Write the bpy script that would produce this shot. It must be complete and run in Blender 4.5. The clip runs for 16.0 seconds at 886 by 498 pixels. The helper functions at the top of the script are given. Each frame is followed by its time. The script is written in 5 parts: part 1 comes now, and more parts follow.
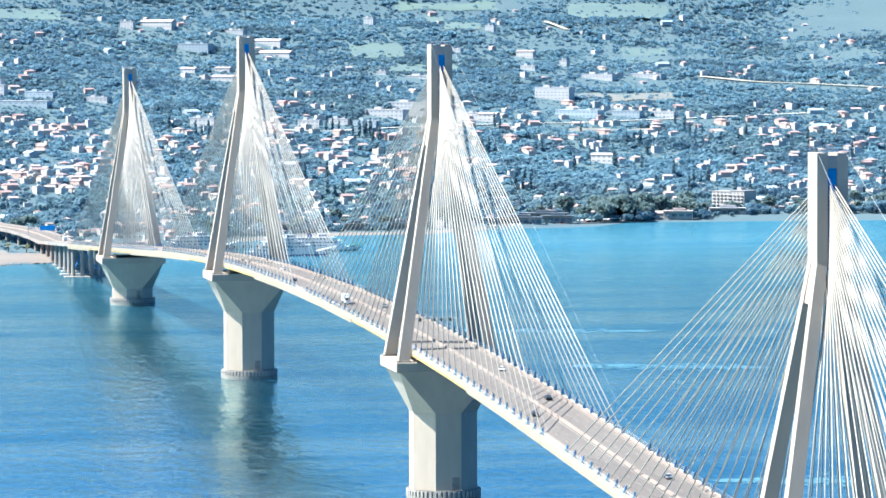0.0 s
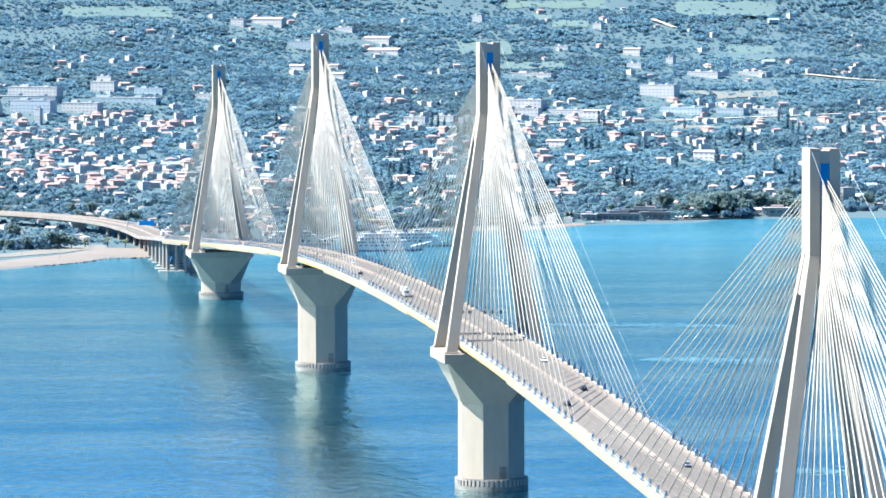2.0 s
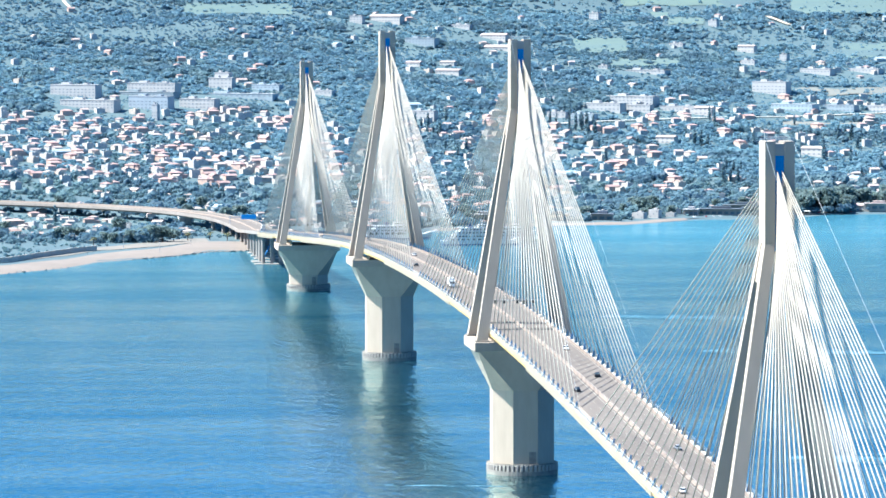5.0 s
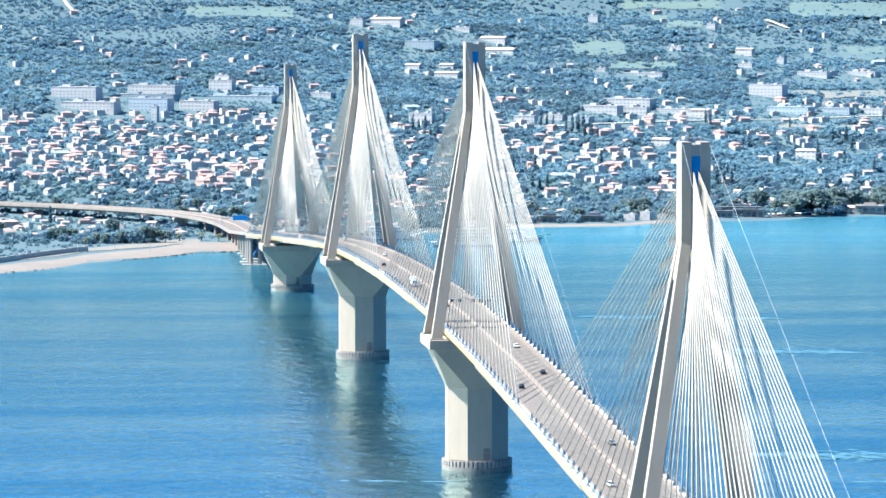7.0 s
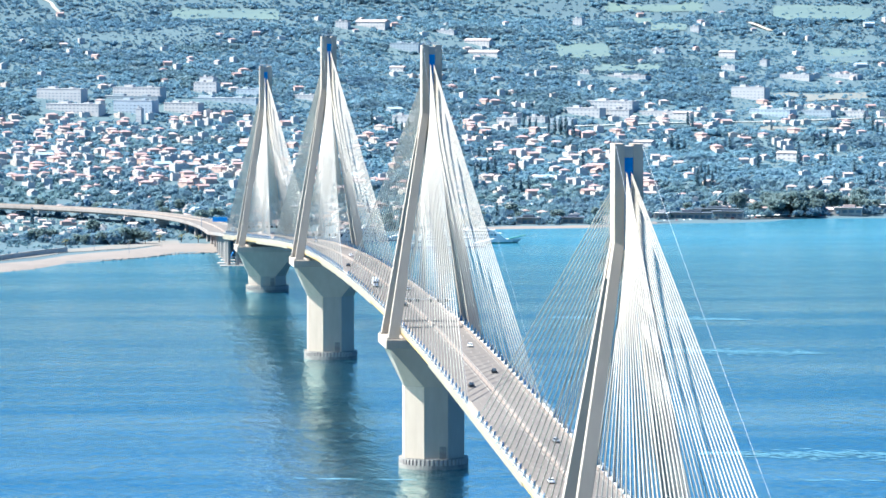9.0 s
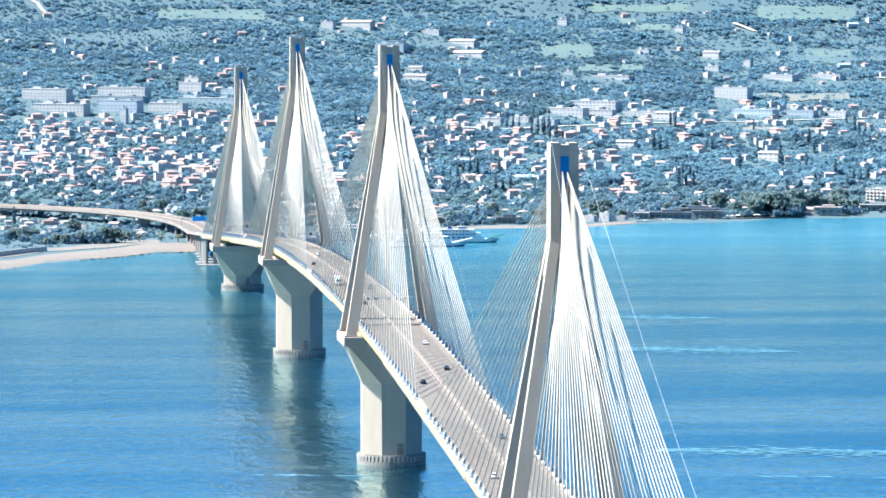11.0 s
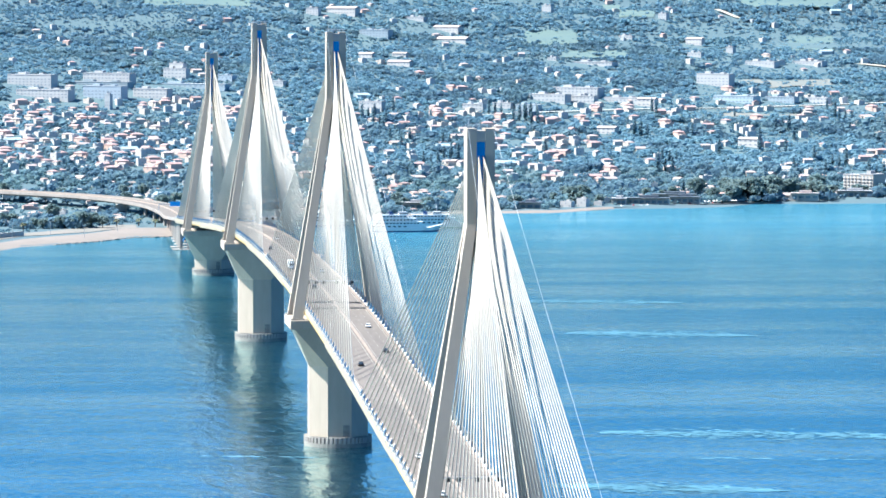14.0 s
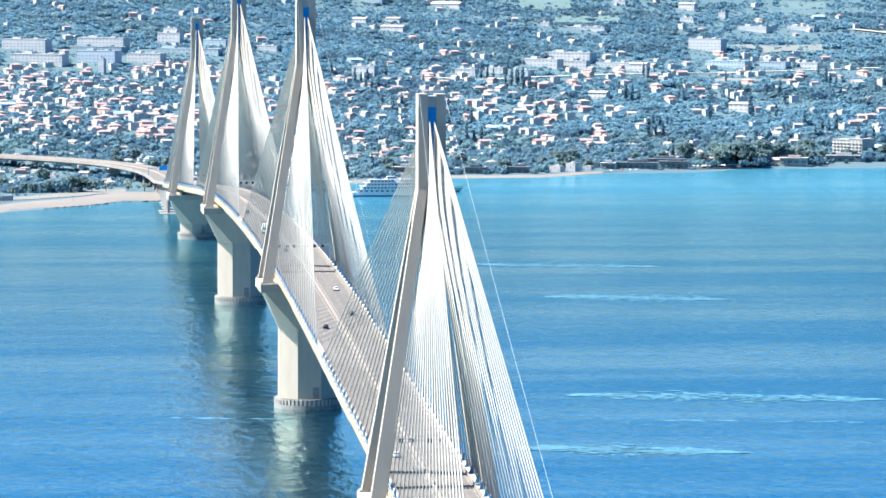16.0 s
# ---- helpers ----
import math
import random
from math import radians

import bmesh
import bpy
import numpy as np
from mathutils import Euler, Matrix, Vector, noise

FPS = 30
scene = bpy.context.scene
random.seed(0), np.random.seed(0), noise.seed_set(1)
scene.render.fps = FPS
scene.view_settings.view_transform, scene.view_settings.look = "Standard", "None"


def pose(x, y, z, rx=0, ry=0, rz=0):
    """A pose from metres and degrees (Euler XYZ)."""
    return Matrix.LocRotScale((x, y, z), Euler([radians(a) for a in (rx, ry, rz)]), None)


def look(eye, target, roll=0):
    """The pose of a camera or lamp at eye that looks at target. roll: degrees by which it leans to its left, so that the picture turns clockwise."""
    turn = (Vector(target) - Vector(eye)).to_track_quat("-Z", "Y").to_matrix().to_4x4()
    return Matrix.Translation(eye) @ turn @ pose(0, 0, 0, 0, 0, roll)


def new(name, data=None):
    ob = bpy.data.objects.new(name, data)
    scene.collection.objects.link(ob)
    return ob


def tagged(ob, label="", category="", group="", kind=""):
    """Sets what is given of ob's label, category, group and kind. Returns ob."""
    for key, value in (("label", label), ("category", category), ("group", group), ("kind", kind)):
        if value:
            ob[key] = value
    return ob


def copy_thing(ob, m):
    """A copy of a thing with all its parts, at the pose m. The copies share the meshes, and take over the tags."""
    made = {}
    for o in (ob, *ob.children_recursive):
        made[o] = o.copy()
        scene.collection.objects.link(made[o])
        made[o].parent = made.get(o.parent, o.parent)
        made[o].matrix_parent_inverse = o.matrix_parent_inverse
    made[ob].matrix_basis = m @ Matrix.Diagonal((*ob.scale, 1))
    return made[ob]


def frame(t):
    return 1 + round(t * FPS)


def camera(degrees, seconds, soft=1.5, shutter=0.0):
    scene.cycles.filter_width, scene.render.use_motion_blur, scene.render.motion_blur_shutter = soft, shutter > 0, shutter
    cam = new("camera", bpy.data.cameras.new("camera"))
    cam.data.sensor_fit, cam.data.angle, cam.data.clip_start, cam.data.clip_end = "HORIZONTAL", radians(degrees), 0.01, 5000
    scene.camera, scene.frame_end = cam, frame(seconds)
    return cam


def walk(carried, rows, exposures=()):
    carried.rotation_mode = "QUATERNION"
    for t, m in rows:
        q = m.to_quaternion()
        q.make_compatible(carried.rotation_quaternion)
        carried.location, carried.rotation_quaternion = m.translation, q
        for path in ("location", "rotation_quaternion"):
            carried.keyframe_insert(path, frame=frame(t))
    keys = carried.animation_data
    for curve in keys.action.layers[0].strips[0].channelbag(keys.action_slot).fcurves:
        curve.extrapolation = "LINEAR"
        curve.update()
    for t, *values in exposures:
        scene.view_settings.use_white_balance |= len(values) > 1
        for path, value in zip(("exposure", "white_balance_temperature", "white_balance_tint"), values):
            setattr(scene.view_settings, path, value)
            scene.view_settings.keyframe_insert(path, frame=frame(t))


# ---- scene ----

# ---------------------------------------------------------------- camera
cam = camera(10.949, 16.0, soft=1.6)
walk(cam, [
    (0.0, look((-272.93, -1070.38, 176.89), (-107.44, -85.52, 125.14), -0.151)),
    (0.5, look((-266.21, -1080.04, 176.85), (-107.69, -94.05, 125.00), -0.164)),
    (1.0, look((-259.46, -1089.66, 176.93), (-108.46, -102.50, 124.92), -0.155)),
    (1.5, look((-252.55, -1099.26, 177.00), (-109.27, -110.95, 124.92), -0.129)),
    (2.0, look((-245.49, -1108.84, 177.21), (-109.90, -119.46, 124.97), -0.104)),
    (2.5, look((-238.25, -1118.39, 177.37), (-110.49, -127.96, 125.08), -0.065)),
    (3.0, look((-231.09, -1127.76, 177.51), (-111.19, -136.35, 125.22), -0.062)),
    (3.5, look((-224.06, -1136.86, 177.48), (-109.77, -144.77, 125.66), -0.071)),
    (4.0, look((-217.41, -1145.47, 177.40), (-108.54, -152.82, 124.45), -0.096)),
    (6.5, look((-183.99, -1185.69, 177.45), (-88.65, -191.62, 125.13), -0.014)),
    (7.0, look((-179.78, -1192.59, 177.58), (-84.61, -198.49, 125.37), -0.022)),
    (7.5, look((-176.24, -1198.66, 177.74), (-81.08, -204.56, 125.68), -0.006)),
    (8.0, look((-172.64, -1204.14, 177.92), (-77.47, -210.03, 125.94), 0.004)),
    (8.5, look((-168.82, -1209.19, 178.01), (-73.77, -215.07, 126.12), -0.010)),
    (9.0, look((-164.98, -1213.87, 177.98), (-69.92, -219.75, 126.25), 0.026)),
    (11.5, look((-146.15, -1235.52, 178.11), (-51.29, -241.37, 126.46), 0.038)),
    (12.0, look((-142.61, -1239.70, 178.18), (-47.89, -245.54, 126.52), 0.032)),
    (12.5, look((-138.96, -1243.85, 178.25), (-44.62, -249.65, 126.57), 0.048)),
    (13.0, look((-135.32, -1248.00, 178.41), (-41.29, -253.80, 126.16), 0.047)),
    (13.5, look((-131.64, -1252.19, 178.57), (-37.98, -258.01, 125.27), 0.114)),
    (14.0, look((-127.87, -1256.48, 178.70), (-34.57, -262.35, 124.00), 0.097)),
    (14.5, look((-124.26, -1260.93, 178.73), (-31.39, -266.86, 122.25), 0.129)),
    (15.0, look((-120.74, -1265.56, 178.80), (-28.39, -271.55, 120.34), 0.097)),
    (15.5, look((-117.32, -1270.32, 179.03), (-25.41, -276.38, 118.81), 0.129)),
    (16.0, look((-113.84, -1275.16, 179.50), (-22.39, -281.31, 117.13), 0.127)),
], exposures=[(0.0, 2.02, 5150, 8), (16.0, 2.02, 5150, 8)])

# ---------------------------------------------------------------- light
SUN_UP, SUN_SIDE = radians(54), radians(4)
SUN_DIR = Vector((-math.cos(SUN_SIDE) * math.cos(SUN_UP), math.sin(SUN_SIDE) * math.cos(SUN_UP), math.sin(SUN_UP)))
world = bpy.data.worlds.new("sky")
scene.world = world
world.use_nodes = True
wn = world.node_tree
sky = wn.nodes.new("ShaderNodeTexSky")
sky.sky_type = "NISHITA"
sky.sun_disc = False
sky.sun_elevation = SUN_UP
sky.sun_rotation = radians(274)
sky.air_density = 0.9
sky.dust_density = 0.1
sky.ozone_density = 4.0
wn.nodes["Background"].inputs["Strength"].default_value = 0.050
clear = wn.nodes.new("ShaderNodeMix")
clear.data_type, clear.blend_type = "RGBA", "MULTIPLY"
clear.inputs["Factor"].default_value = 1.0
clear.inputs["B"].default_value = (0.55, 0.86, 1.25, 1)
wn.links.new(sky.outputs[0], clear.inputs["A"])
even = wn.nodes.new("ShaderNodeMix")
even.data_type = "RGBA"
even.inputs["Factor"].default_value = 0.85
even.inputs["B"].default_value = (0.80, 2.15, 3.85, 1)
wn.links.new(clear.outputs["Result"], even.inputs["A"])
wn.links.new(even.outputs["Result"], wn.nodes["Background"].inputs["Color"])
sun = new("sun", bpy.data.lights.new("sun", "SUN"))
sun.data.energy = 5.0
sun.data.angle = radians(0.5)
sun.data.color = (1.0, 0.84, 0.62)
sun.matrix_world = look(SUN_DIR * 1000, (0, 0, 0))

# ---------------------------------------------------------------- materials
def mat(name, base, rough=0.7, scale=1.0, vary=0.25, metal=0.0, bump=0.0, bump_scale=None, spec=0.5, second=None, coord="Object", island=0.0, obj_random=0.0, stretch=(1, 1, 1), big=0.13, thin=0.0):
    """A surface with variation at two scales; sizes are in metres."""
    m = bpy.data.materials.new(name)
    m.use_nodes = True
    n, l = m.node_tree.nodes, m.node_tree.links
    b = n["Principled BSDF"]
    b.inputs["Roughness"].default_value = rough
    b.inputs["Metallic"].default_value = metal
    b.inputs["Specular IOR Level"].default_value = spec
    tc = n.new("ShaderNodeTexCoord")
    mp = n.new("ShaderNodeMapping")
    mp.inputs["Scale"].default_value = stretch
    l.new(tc.outputs[coord], mp.inputs["Vector"])
    fine = n.new("ShaderNodeTexNoise")
    fine.inputs["Scale"].default_value = 1.0 / scale
    fine.inputs["Detail"].default_value = 6
    l.new(mp.outputs[0], fine.inputs["Vector"])
    wide = n.new("ShaderNodeTexNoise")
    wide.inputs["Scale"].default_value = big / scale
    wide.inputs["Detail"].default_value = 3
    l.new(mp.outputs[0], wide.inputs["Vector"])
    mix = n.new("ShaderNodeMix")
    mix.data_type = "RGBA"
    c2 = second or tuple(c * (1 - vary) for c in base)
    mix.inputs["A"].default_value = (*base, 1)
    mix.inputs["B"].default_value = (*c2, 1)
    add = n.new("ShaderNodeMath")
    add.operation = "ADD"
    l.new(fine.outputs["Fac"], add.inputs[0])
    l.new(wide.outputs["Fac"], add.inputs[1])
    ramp = n.new("ShaderNodeMapRange")
    ramp.inputs["From Min"].default_value = 0.75
    ramp.inputs["From Max"].default_value = 1.25
    l.new(add.outputs[0], ramp.inputs["Value"])
    l.new(ramp.outputs[0], mix.inputs["Factor"])
    col = mix.outputs["Result"]
    if island or obj_random:
        if island:
            src = n.new("ShaderNodeNewGeometry").outputs["Random Per Island"]
        else:
            src = n.new("ShaderNodeObjectInfo").outputs["Random"]
        amount = island or obj_random
        hsv = n.new("ShaderNodeHueSaturation")
        mr = n.new("ShaderNodeMapRange")
        mr.inputs["To Min"].default_value = 1 - amount
        mr.inputs["To Max"].default_value = 1 + amount
        l.new(src, mr.inputs["Value"])
        l.new(mr.outputs[0], hsv.inputs["Value"])
        mh = n.new("ShaderNodeMapRange")
        mh.inputs["To Min"].default_value = 0.5 - amount * 0.06
        mh.inputs["To Max"].default_value = 0.5 + amount * 0.06
        mult = n.new("ShaderNodeMath")
        mult.operation = "MULTIPLY"
        mult.inputs[1].default_value = 7.31
        fr = n.new("ShaderNodeMath")
        fr.operation = "FRACT"
        l.new(src, mult.inputs[0])
        l.new(mult.outputs[0], fr.inputs[0])
        l.new(fr.outputs[0], mh.inputs["Value"])
        l.new(mh.outputs[0], hsv.inputs["Hue"])
        l.new(col, hsv.inputs["Color"])
        col = hsv.outputs[0]
    l.new(col, b.inputs["Base Color"])
    if bump:
        bn = n.new("ShaderNodeTexNoise")
        bn.inputs["Scale"].default_value = 1.0 / (bump_scale or scale * 0.5)
        bn.inputs["Detail"].default_value = 5
        l.new(mp.outputs[0], bn.inputs["Vector"])
        bu = n.new("ShaderNodeBump")
        bu.inputs["Strength"].default_value = bump
        bu.inputs["Distance"].default_value = (bump_scale or scale) * 0.3
        l.new(bn.outputs["Fac"], bu.inputs["Height"])
        l.new(bu.outputs[0], b.inputs["Normal"])
    if thin:
        # leaves let some of the light through
        tr = n.new("ShaderNodeBsdfTranslucent")
        l.new(col, tr.inputs["Color"])
        ms = n.new("ShaderNodeMixShader")
        ms.inputs["Fac"].default_value = thin
        l.new(b.outputs[0], ms.inputs[1])
        l.new(tr.outputs[0], ms.inputs[2])
        l.new(ms.outputs[0], n["Material Output"].inputs["Surface"])
    return m


M_CONC = mat("pale_concrete", (0.305, 0.257, 0.210), 0.85, 2.5, 0.14, bump=0.15, bump_scale=0.6, stretch=(1, 1, 0.25))
M_CONC2 = mat("weathered_concrete", (0.262, 0.24, 0.222), 0.9, 3.0, 0.25, bump=0.2, bump_scale=0.8, stretch=(1, 1, 0.2))
M_WET = mat("stained_concrete", (0.20, 0.185, 0.165), 0.8, 2.0, 0.5, bump=0.3)
M_BLUE = mat("blue_painted_steel", (0.02, 0.19, 0.50), 0.45, 1.5, 0.25)
M_BLUE2 = mat("blue_damper_paint", (0.10, 0.21, 0.34), 0.5, 1.0, 0.3, obj_random=0.25)
M_WHITE = mat("white_cable_sheath", (0.302, 0.280, 0.241), 0.4, 6.0, 0.08)
M_FASCIA = mat("cream_steel_fairing", (0.297, 0.251, 0.178), 0.55, 5.0, 0.12)
M_OCHRE = mat("ochre_steel_girder", (0.42, 0.30, 0.10), 0.6, 3.0, 0.3)
# steel grey with the underside's shade put into the colour
M_UNDER = mat("shaded_steel_girder", (0.10, 0.11, 0.12), 0.7, 3.0, 0.3)
M_ROAD = mat("sun_bleached_asphalt", (0.132, 0.116, 0.103), 0.9, 1.2, 0.2, bump=0.1, stretch=(1, 0.08, 1), big=0.35)
M_MARK = mat("road_paint", (0.26, 0.245, 0.225), 0.7, 0.8, 0.15)
M_BARRIER = mat("barrier_concrete", (0.245, 0.205, 0.178), 0.85, 2.0, 0.2)
M_STEEL = mat("galvanised_steel", (0.48, 0.50, 0.51), 0.45, 1.0, 0.2, metal=0.6)
M_WALKWAY = mat("walkway_grey", (0.40, 0.40, 0.39), 0.8, 2.0, 0.2)
M_DARK = mat("dark_rubber", (0.03, 0.03, 0.032), 0.8, 0.6, 0.3)
M_GLASS = mat("window_glass", (0.04, 0.055, 0.07), 0.12, 2.0, 0.3, spec=0.8)

# ---------------------------------------------------------------- mesh helpers
def part(name, bm, material, parent=None, label="", smooth=False):
    me = bpy.data.meshes.new(name)
    bm.normal_update()
    if smooth:
        for f in bm.faces:
            f.smooth = True
    bm.to_mesh(me)
    bm.free()
    me.materials.append(material)
    ob = new(name, me)
    ob.parent = parent
    if label:
        ob["label"] = label
    return ob


def share(name, me, parent, m):
    ob = new(name, me)
    ob.parent = parent
    ob.matrix_basis = m
    return ob


def hexa(bm, lo, hi):
    """A closed block between a lower and an upper ring of four or more points."""
    a = [bm.verts.new(p) for p in lo]
    b = [bm.verts.new(p) for p in hi]
    k = len(a)
    bm.faces.new(a[::-1])
    bm.faces.new(b)
    for i in range(k):
        j = (i + 1) % k
        bm.faces.new((a[i], a[j], b[j], b[i]))
    return a + b


def rect(x0, x1, y0, y1, z):
    return [(x0, y0, z), (x1, y0, z), (x1, y1, z), (x0, y1, z)]


def box(bm, x0, x1, y0, y1, z0, z1):
    return hexa(bm, rect(x0, x1, y0, y1, z0), rect(x0, x1, y0, y1, z1))


def ngon(k, r, z, turn=0.0):
    return [(r * math.cos(turn + 2 * math.pi * i / k), r * math.sin(turn + 2 * math.pi * i / k), z) for i in range(k)]


def tube(bm, p, q, r, k=6, r2=None):
    p, q = Vector(p), Vector(q)
    m = (q - p).to_track_quat("Z", "Y").to_matrix()
    lo = [p + m @ Vector(v) for v in ngon(k, r, 0)]
    hi = [q + m @ Vector(v) for v in ngon(k, r if r2 is None else r2, 0)]
    return hexa(bm, lo, hi)


def strip(bm, ys, profile):
    """Sweeps a closed profile, given by a function of y as (x, z) points, along y."""
    rings = [[bm.verts.new((x, y, z)) for x, z in profile(y)] for y in ys]
    k = len(rings[0])
    for a, b in zip(rings, rings[1:]):
        for i in range(k):
            j = (i + 1) % k
            bm.faces.new((a[i], b[i], b[j], a[j]))
    bm.faces.new(rings[0])
    bm.faces.new(rings[-1][::-1])


def soften(bm, w):
    bmesh.ops.bevel(bm, geom=bm.edges[:], offset=w, segments=1, affect="EDGES", profile=0.5)


def thing(name, label, category, m=None, group="", kind=""):
    ob = new(name)
    if m is not None:
        ob.matrix_basis = m
    return tagged(ob, label, category, group, kind)


def raw(name, verts, faces, material, parent=None, smooth=False):
    me = bpy.data.meshes.new(name)
    me.from_pydata(verts, [], faces)
    me.materials.append(material)
    if smooth:
        me.polygons.foreach_set("use_smooth", [True] * len(me.polygons))
    ob = new(name, me)
    ob.parent = parent
    return ob

# ---------------------------------------------------------------- the lie of the land
EYE0 = Vector((-180.0, -1190.0, 177.0))
SHORE = [(-900, 1500), (-420, 1640), (-260, 1790), (-143, 1967), (-119, 2038), (-82, 2080), (-61, 2109), (-39, 2155), (-10, 2168), (60, 2230), (140, 2420), (235, 2517), (320, 2530), (376, 2597), (483, 2663), (629, 2740), (762, 2783), (1100, 2900), (2500, 3100)]


WATER = 1.3
SHORE = [(EYE0.x + (x - EYE0.x) * 0.9926, EYE0.y + (y - EYE0.y) * 0.9926) for x, y in SHORE]


def shore(x):
    return float(np.interp(x, [p[0] for p in SHORE], [p[1] for p in SHORE]))


def height(x, y):
    """Height of the ground before the far country is drawn closer."""
    s = y - shore(x)
    low = WATER + (-6.0 if s < -40 else s / 40 * 6.0 if s < 0 else min(1.6, 0.5 + s * 0.03))
    rise = 0.0435 * max(0.0, y - 2900) + 0.016 * max(0.0, y - 5500) + 0.03 * max(0.0, y - 6300)
    roll = 0.0
    if y > 2900:
        k = min(1.0, (y - 2900) / 1500)
        roll = k * (3.5 * noise.noise((x / 420, y / 420, 0.3)) + 1.5 * noise.noise((x / 130, y / 130, 5.3)))
        if y > 5200:
            roll += min(1.0, (y - 5200) / 1200) * 22 * noise.noise((x / 500, y / 700, 9.1))
    return low + rise + roll


def drawn(x, y, z):
    """The far country, drawn closer along the line of sight, and the scale it takes there."""
    v = Vector((x, y, z)) - EYE0
    d = math.hypot(v.x, v.y)
    s = 1.0 if d < 3700 else (3700 + 600 * math.log(1 + (d - 3700) / 600)) / d
    return EYE0 + v * s, s


def on_land(x, y, turn=0.0):
    p, s = drawn(x, y, height(x, y))
    return Matrix.Translation(p) @ Matrix.Rotation(radians(turn), 4, "Z") @ Matrix.Scale(s, 4)


# ground colour shifted to blue-grey, distance haze included
M_GROUND = mat("hazed_grass_ground", (0.064, 0.104, 0.118), 0.95, 60.0, 0.3, second=(0.051, 0.088, 0.110), bump=0.3, bump_scale=4.0, big=0.2)
M_SAND = mat("beach_sand", (0.176, 0.153, 0.135), 0.95, 6.0, 0.2, bump=0.1, bump_scale=1.5)

azs = [radians(a) for a in (-75, -60, -48, -38, -30, -25)] + [radians(-21 + 0.22 * i) for i in range(136)] + [radians(a) for a in (12, 16, 24, 34, 46, 60, 75)]
dist = [2600 + 14 * i for i in range(90)] + [3860 + 40 * i for i in range(110)] + [8300, 8800, 9600, 11000, 14000, 20000]
verts, faces = [], []
for d in dist:
    for a in azs:
        x, y = EYE0.x + d * math.sin(a), EYE0.y + d * math.cos(a)
        verts.append(drawn(x, y, height(x, y))[0])
k = len(azs)
for i in range(len(dist) - 1):
    for j in range(k - 1):
        faces.append((i * k + j, i * k + j + 1, (i + 1) * k + j + 1, (i + 1) * k + j))
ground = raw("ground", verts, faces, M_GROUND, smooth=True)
tagged(ground, "coastal hillside rising behind the shore, ground blued for haze", "ground", kind="structure")


def water_material():
    m = bpy.data.materials.new("sea_water")
    m.use_nodes = True
    n, l = m.node_tree.nodes, m.node_tree.links
    n.remove(n["Principled BSDF"])
    body = n.new("ShaderNodeBsdfDiffuse")
    gloss = n.new("ShaderNodeBsdfGlossy")
    gloss.inputs["Color"].default_value = (0.80, 0.98, 1.0, 1)
    gloss.distribution = "BECKMANN"
    gloss.inputs["Roughness"].default_value = 0.26
    fres = n.new("ShaderNodeFresnel")
    fres.inputs["IOR"].default_value = 1.34
    both = n.new("ShaderNodeMixShader")
    sheet = n.new("ShaderNodeMath")
    sheet.operation = "MULTIPLY"
    sheet.use_clamp = True
    sheet.inputs[1].default_value = 1.7
    l.new(fres.outputs[0], sheet.inputs[0])
    l.new(sheet.outputs[0], both.inputs["Fac"])
    l.new(body.outputs[0], both.inputs[1])
    l.new(gloss.outputs[0], both.inputs[2])
    l.new(both.outputs[0], n["Material Output"].inputs["Surface"])
    tc = n.new("ShaderNodeTexCoord")
    mp = n.new("ShaderNodeMapping")
    mp.inputs["Scale"].default_value = (0.11, 1.0, 1.0)
    mp.inputs["Rotation"].default_value = (0, 0, radians(6))
    l.new(tc.outputs["Object"], mp.inputs["Vector"])
    streak = n.new("ShaderNodeTexNoise")
    streak.inputs["Scale"].default_value = 0.009
    streak.inputs["Detail"].default_value = 6
    streak.inputs["Roughness"].default_value = 0.62
    l.new(mp.outputs[0], streak.inputs["Vector"])
    ramp = n.new("ShaderNodeMapRange")
    ramp.inputs["From Min"].default_value = 0.38
    ramp.inputs["From Max"].default_value = 0.62
    l.new(streak.outputs["Fac"], ramp.inputs["Value"])
    mix = n.new("ShaderNodeMix")
    mix.data_type = "RGBA"
    mix.inputs["A"].default_value = (0.004, 0.022, 0.042, 1)
    mix.inputs["B"].default_value = (0.009, 0.038, 0.066, 1)
    l.new(ramp.outputs[0], mix.inputs["Factor"])
    sheen = n.new("ShaderNodeMix")
    sheen.data_type = "RGBA"
    sheen.inputs["A"].default_value = (0.46, 0.74, 0.82, 1)
    sheen.inputs["B"].default_value = (0.84, 1.0, 0.98, 1)
    l.new(ramp.outputs[0], sheen.inputs["Factor"])
    l.new(sheen.outputs["Result"], gloss.inputs["Color"])
    slick = n.new("ShaderNodeMapRange")
    slick.inputs["To Min"].default_value = 0.23
    slick.inputs["To Max"].default_value = 0.16
    l.new(ramp.outputs[0], slick.inputs["Value"])
    l.new(slick.outputs[0], gloss.inputs["Roughness"])
    # far water paler: shallow tint, with haze and sky reflection painted in
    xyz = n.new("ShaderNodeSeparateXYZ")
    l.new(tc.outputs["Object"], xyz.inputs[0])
    far_pale = n.new("ShaderNodeMapRange")
    far_pale.inputs["From Min"].default_value = 450
    far_pale.inputs["From Max"].default_value = 2350
    far_pale.inputs["To Max"].default_value = 0.85
    l.new(xyz.outputs["Y"], far_pale.inputs["Value"])
    # mirror share lowered towards the far shore, so dark hills reflect less
    far_gloss = n.new("ShaderNodeMapRange")
    far_gloss.inputs["To Min"].default_value = 2.05
    far_gloss.inputs["To Max"].default_value = 0.6
    l.new(far_pale.outputs[0], far_gloss.inputs["Value"])
    l.new(far_gloss.outputs[0], sheet.inputs[1])
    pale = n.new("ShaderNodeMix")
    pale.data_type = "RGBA"
